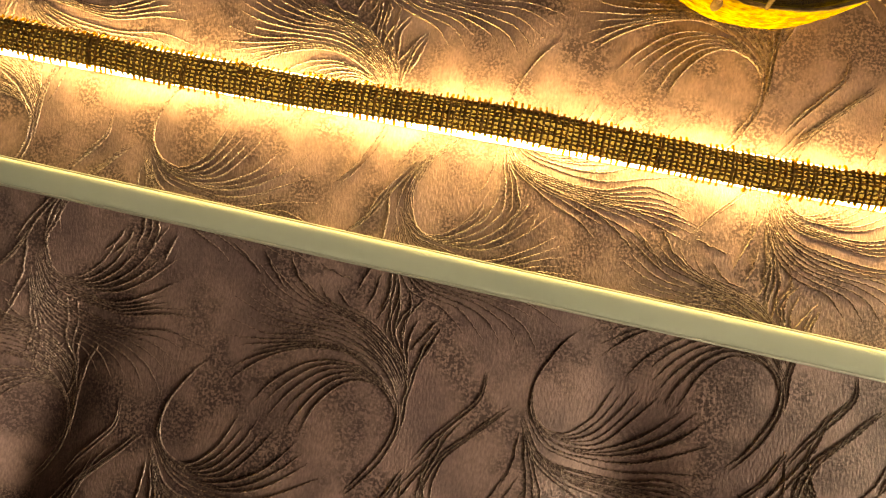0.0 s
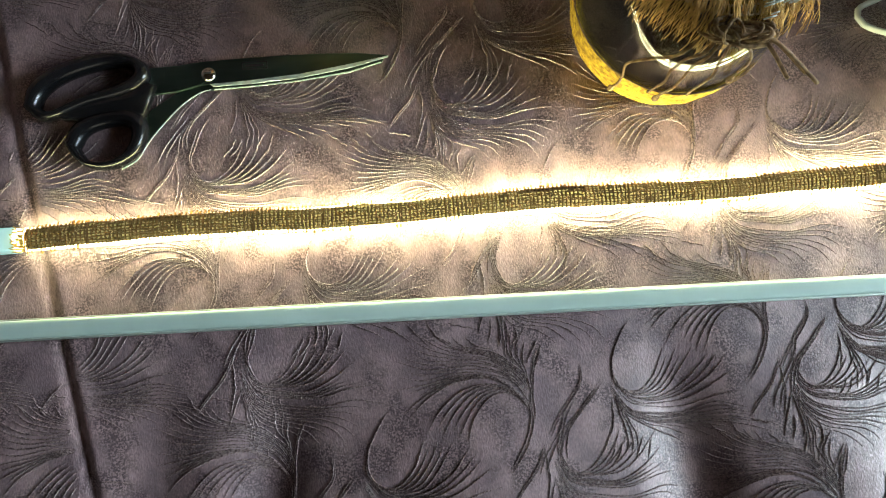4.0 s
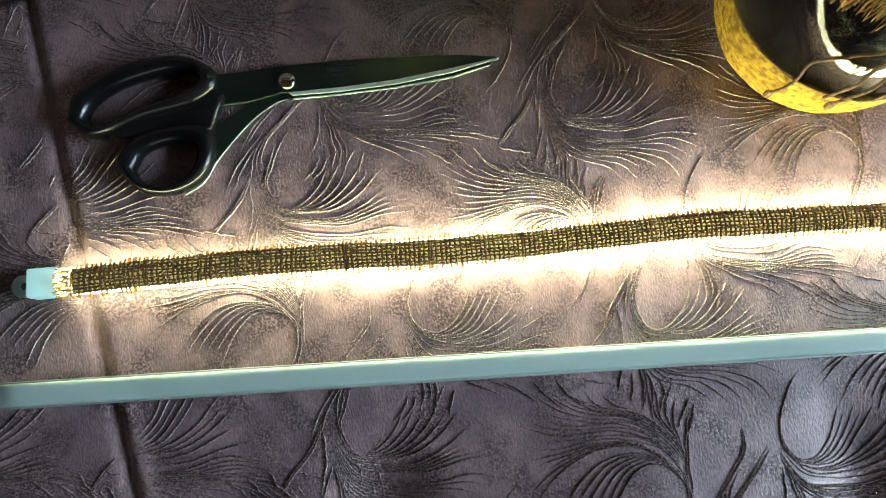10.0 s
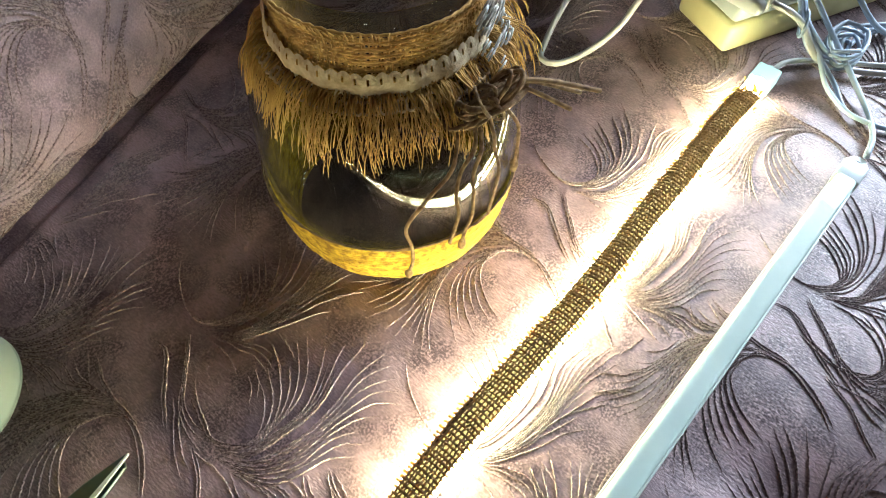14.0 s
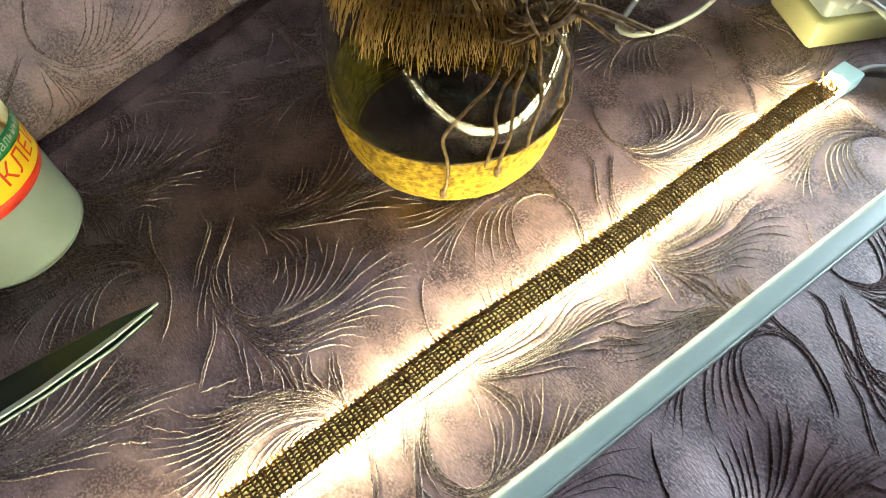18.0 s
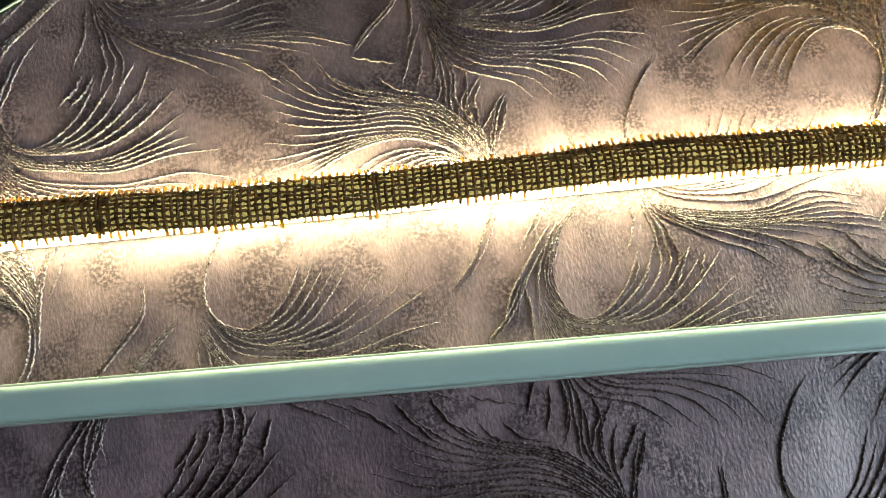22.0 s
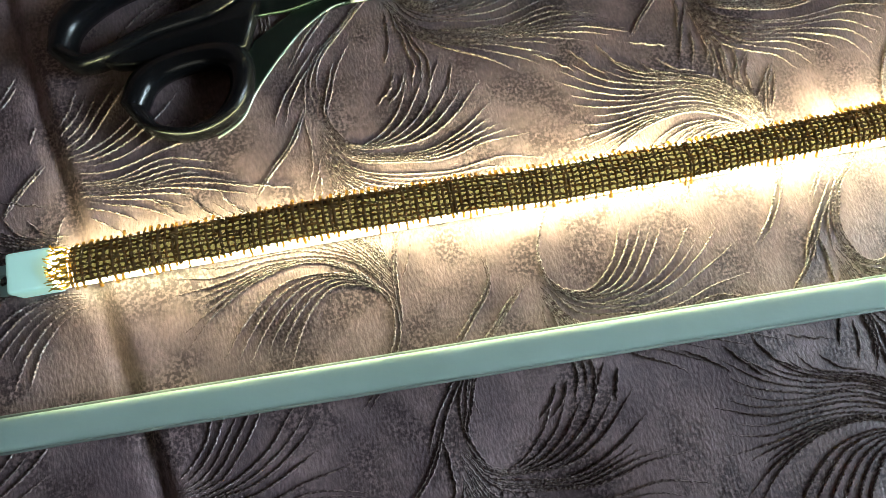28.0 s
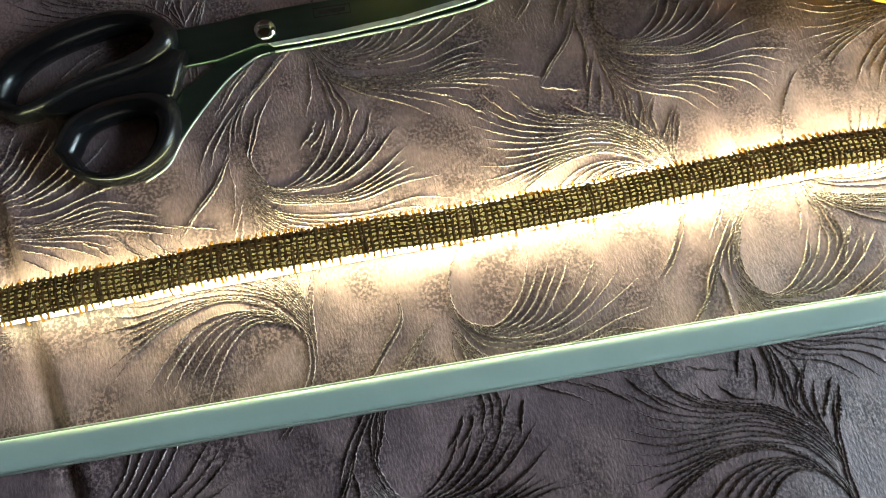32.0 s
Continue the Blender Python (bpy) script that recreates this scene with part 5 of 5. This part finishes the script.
for k in range(3):
    o = 0.0032 * k
    cord([(0.300 + o, 0.062 + o, 0.046), (0.2885 + o, 0.0600, 0.058 + o), (0.2840 + o, 0.0560, 0.078), (0.289 + 0.5 * o, 0.0500, 0.088 - o), (0.301 + o, 0.038, 0.080 - 0.6 * o), (0.314 + 0.7 * o, 0.022, 0.063), (0.3195 + 0.4 * o, 0.006, 0.044),
          TIE + Vector((0.6 * o - 0.002, 0, 0.3 * o)), (0.3215 + o, -0.016 - o, 0.013), (0.335 + o, -0.033 + 2 * o, 0.006 + o), (0.362 + o, -0.029 + o, 0.004 + 0.5 * o), (0.41, -0.05 - 3 * o, 0.004 + o)], GREY_CORD, "pale bundled mains cord looped beside the power strip", 0.0014)
for k in range(2):
    o = 0.004 * k
    cord([(0.348 + o, 0.040, 0.050), (0.334 + o, 0.038, 0.068), (0.316, 0.034 - o, 0.078 + o), (0.317 + o, 0.020, 0.068), (0.3240 + 0.5 * o, 0.008, 0.048), TIE + Vector((0.001 + 0.5 * o, 0.0015, 0.004)), (0.326 - o, -0.015 - o, 0.014),
          (0.318 - 2 * o, -0.034, 0.005), (0.302, -0.052 - o, 0.003), (0.318, -0.082, 0.003), (0.40, -0.105 - o, 0.003)], GREY_CORD, "pale bundled mains cord looped beside the power strip", 0.0014)
coil = [(0.343 + 0.017 * math.cos(a * 0.7) + 0.002 * math.sin(3 * a), -0.027 + 0.010 * math.sin(a * 0.7), 0.004 + 0.00045 * a) for a in range(34)]
cord(coil, GREY_CORD, "pale cord coiled on the seat in front of the power strip", 0.0013)
tie = [TIE + Vector((0.0075 * math.cos(a), 0.0030 * math.cos(a), 0.0065 * math.sin(a))) for a in [2 * math.pi * i / 16 for i in range(17)]]
tagged(part("cable_tie", mesh(*tube_data(tie, 0.0009, 6)), GREY_CORD, None), "thin wire tie round the bundled cord", "cable tie")
for k in (0, 1):
    x, y, z = on_strip(0.066 + 0.056 * k, SW / 2, 0.075)
    cord([(x, y, z - 0.002), (x + 0.004, y + 0.004, z + 0.03), (x + 0.02, y + 0.03, z + 0.06), (x + 0.06, y + 0.07, z + 0.05), (x + 0.11, y + 0.12, 0.03), (x + 0.16, y + 0.13, 0.004)], GREY_CORD, "pale cord rising from a plug", 0.0026)

# ---- wicker basket in the corner behind the power strip ----
BL, BD, BH = 0.200, 0.230, 0.19
basket = thing("wicker_basket", "dark brown rectangular wicker basket standing behind the power strip", "basket", (0.4035, 0.0440, 0.0), 118)
rng = random.Random(31)


def basket_line(s, out):
    """Point on the basket's rounded rectangular outline; its front face lies along x."""
    c = 0.022
    straight = [(BL - 2 * c), (BD - 2 * c)] * 2
    corner = math.pi * c / 2
    s = s % (2 * (BL + BD - 4 * c) + 4 * corner)
    x, y, a = c, 0.0, 0.0
    for ln in straight:
        if s <= ln:
            return x + s * math.cos(a) + out * math.sin(a), -(y + s * math.sin(a) - out * math.cos(a))
        x, y, s = x + ln * math.cos(a), y + ln * math.sin(a), s - ln
        if s <= corner:
            b = s / c
            cx, cy = x - c * math.sin(a), y + c * math.cos(a)
            return cx + (c + out) * math.sin(a + b), -(cy - (c + out) * math.cos(a + b))
        x, y = x - c * math.sin(a) + c * math.sin(a + math.pi / 2), y + c * math.cos(a) - c * math.cos(a + math.pi / 2)
        a += math.pi / 2
        s -= corner


PERIM = 2 * (BL + BD - 0.088) + 2 * math.pi * 0.022
for k in range(31):
    z = 0.004 + 0.0060 * k
    line = []
    for i in range(161):
        x, y = basket_line(PERIM * i / 160, 0.03 * z + 0.0026 * math.sin(i * 2 * math.pi / 8 + k * math.pi))
        line.append(Vector((x, y, z + 0.0010 * noise.noise((i * 0.3, k, 0)))))
    part("woven_strand", mesh(*tube_data(line, 0.0029, 5, 1.0, None, None, 0.15, rng)), WICKER, basket)
for k in range(40):
    p, q = basket_line(PERIM * k / 40, 0.0), basket_line(PERIM * k / 40, 0.03 * BH)
    part("stake", tube([(*p, 0.0), (*q, BH + 0.002)], 0.0025, 0.03, 6), WICKER, basket)
part("rim", tube([(*basket_line(PERIM * i / 80, 0.009), BH) for i in range(81)], 0.0055, 0.006, 8), WICKER, basket, "thick rolled wicker rim")
part("basket_base", box(BL - 0.02, BD - 0.02, 0.006, (BL / 2, -BD / 2, 0.006), 0.002), WICKER, basket)

# ---- printed cloth at the front corner of the seat ----
throw = thing("printed_cloth", "pale grey cloth with black leaf print at the seat corner", "cloth", (0.262, -0.186, 0.004), 22)
tv = [(-0.055 + 0.16 * i / 40, -0.06 + 0.085 * j / 24, 0.0015 + 0.0012 * noise.noise((i * 0.2, j * 0.2, 2)) + 0.0) for j in range(25) for i in range(41)]
tv2 = tv + [(x, y, z - 0.0014) for x, y, z in tv]
tf = [(j * 41 + i, j * 41 + i + 1, (j + 1) * 41 + i + 1, (j + 1) * 41 + i) for j in range(24) for i in range(40)]
part("cloth_sheet", mesh(tv2, tf + [tuple(q + 1025 for q in reversed(f)) for f in tf]), PRINT, throw)
for k, (lx, ly, lr, s) in enumerate(((-0.012, 0.010, 200, 1.0), (-0.006, 0.016, 60, 0.9), (0.004, 0.006, -40, 0.9), (-0.040, -0.002, 190, 1.0), (0.03, -0.012, 120, 1.0), (-0.02, -0.02, 20, 1.0))):
    c, s2 = math.cos(radians(lr)), math.sin(radians(lr))
    pts = [(0.0, 0.0), (0.005, 0.0042), (0.011, 0.0052), (0.017, 0.003), (0.0205, 0.0), (0.017, -0.003), (0.011, -0.0052), (0.005, -0.0042)]
    part("printed_leaf", outline_slab([(lx + s * (c * x - s2 * y), ly + s * (s2 * x + c * y)) for x, y in pts], 0.0026, 0.0032), LEAF, throw, smooth=False)
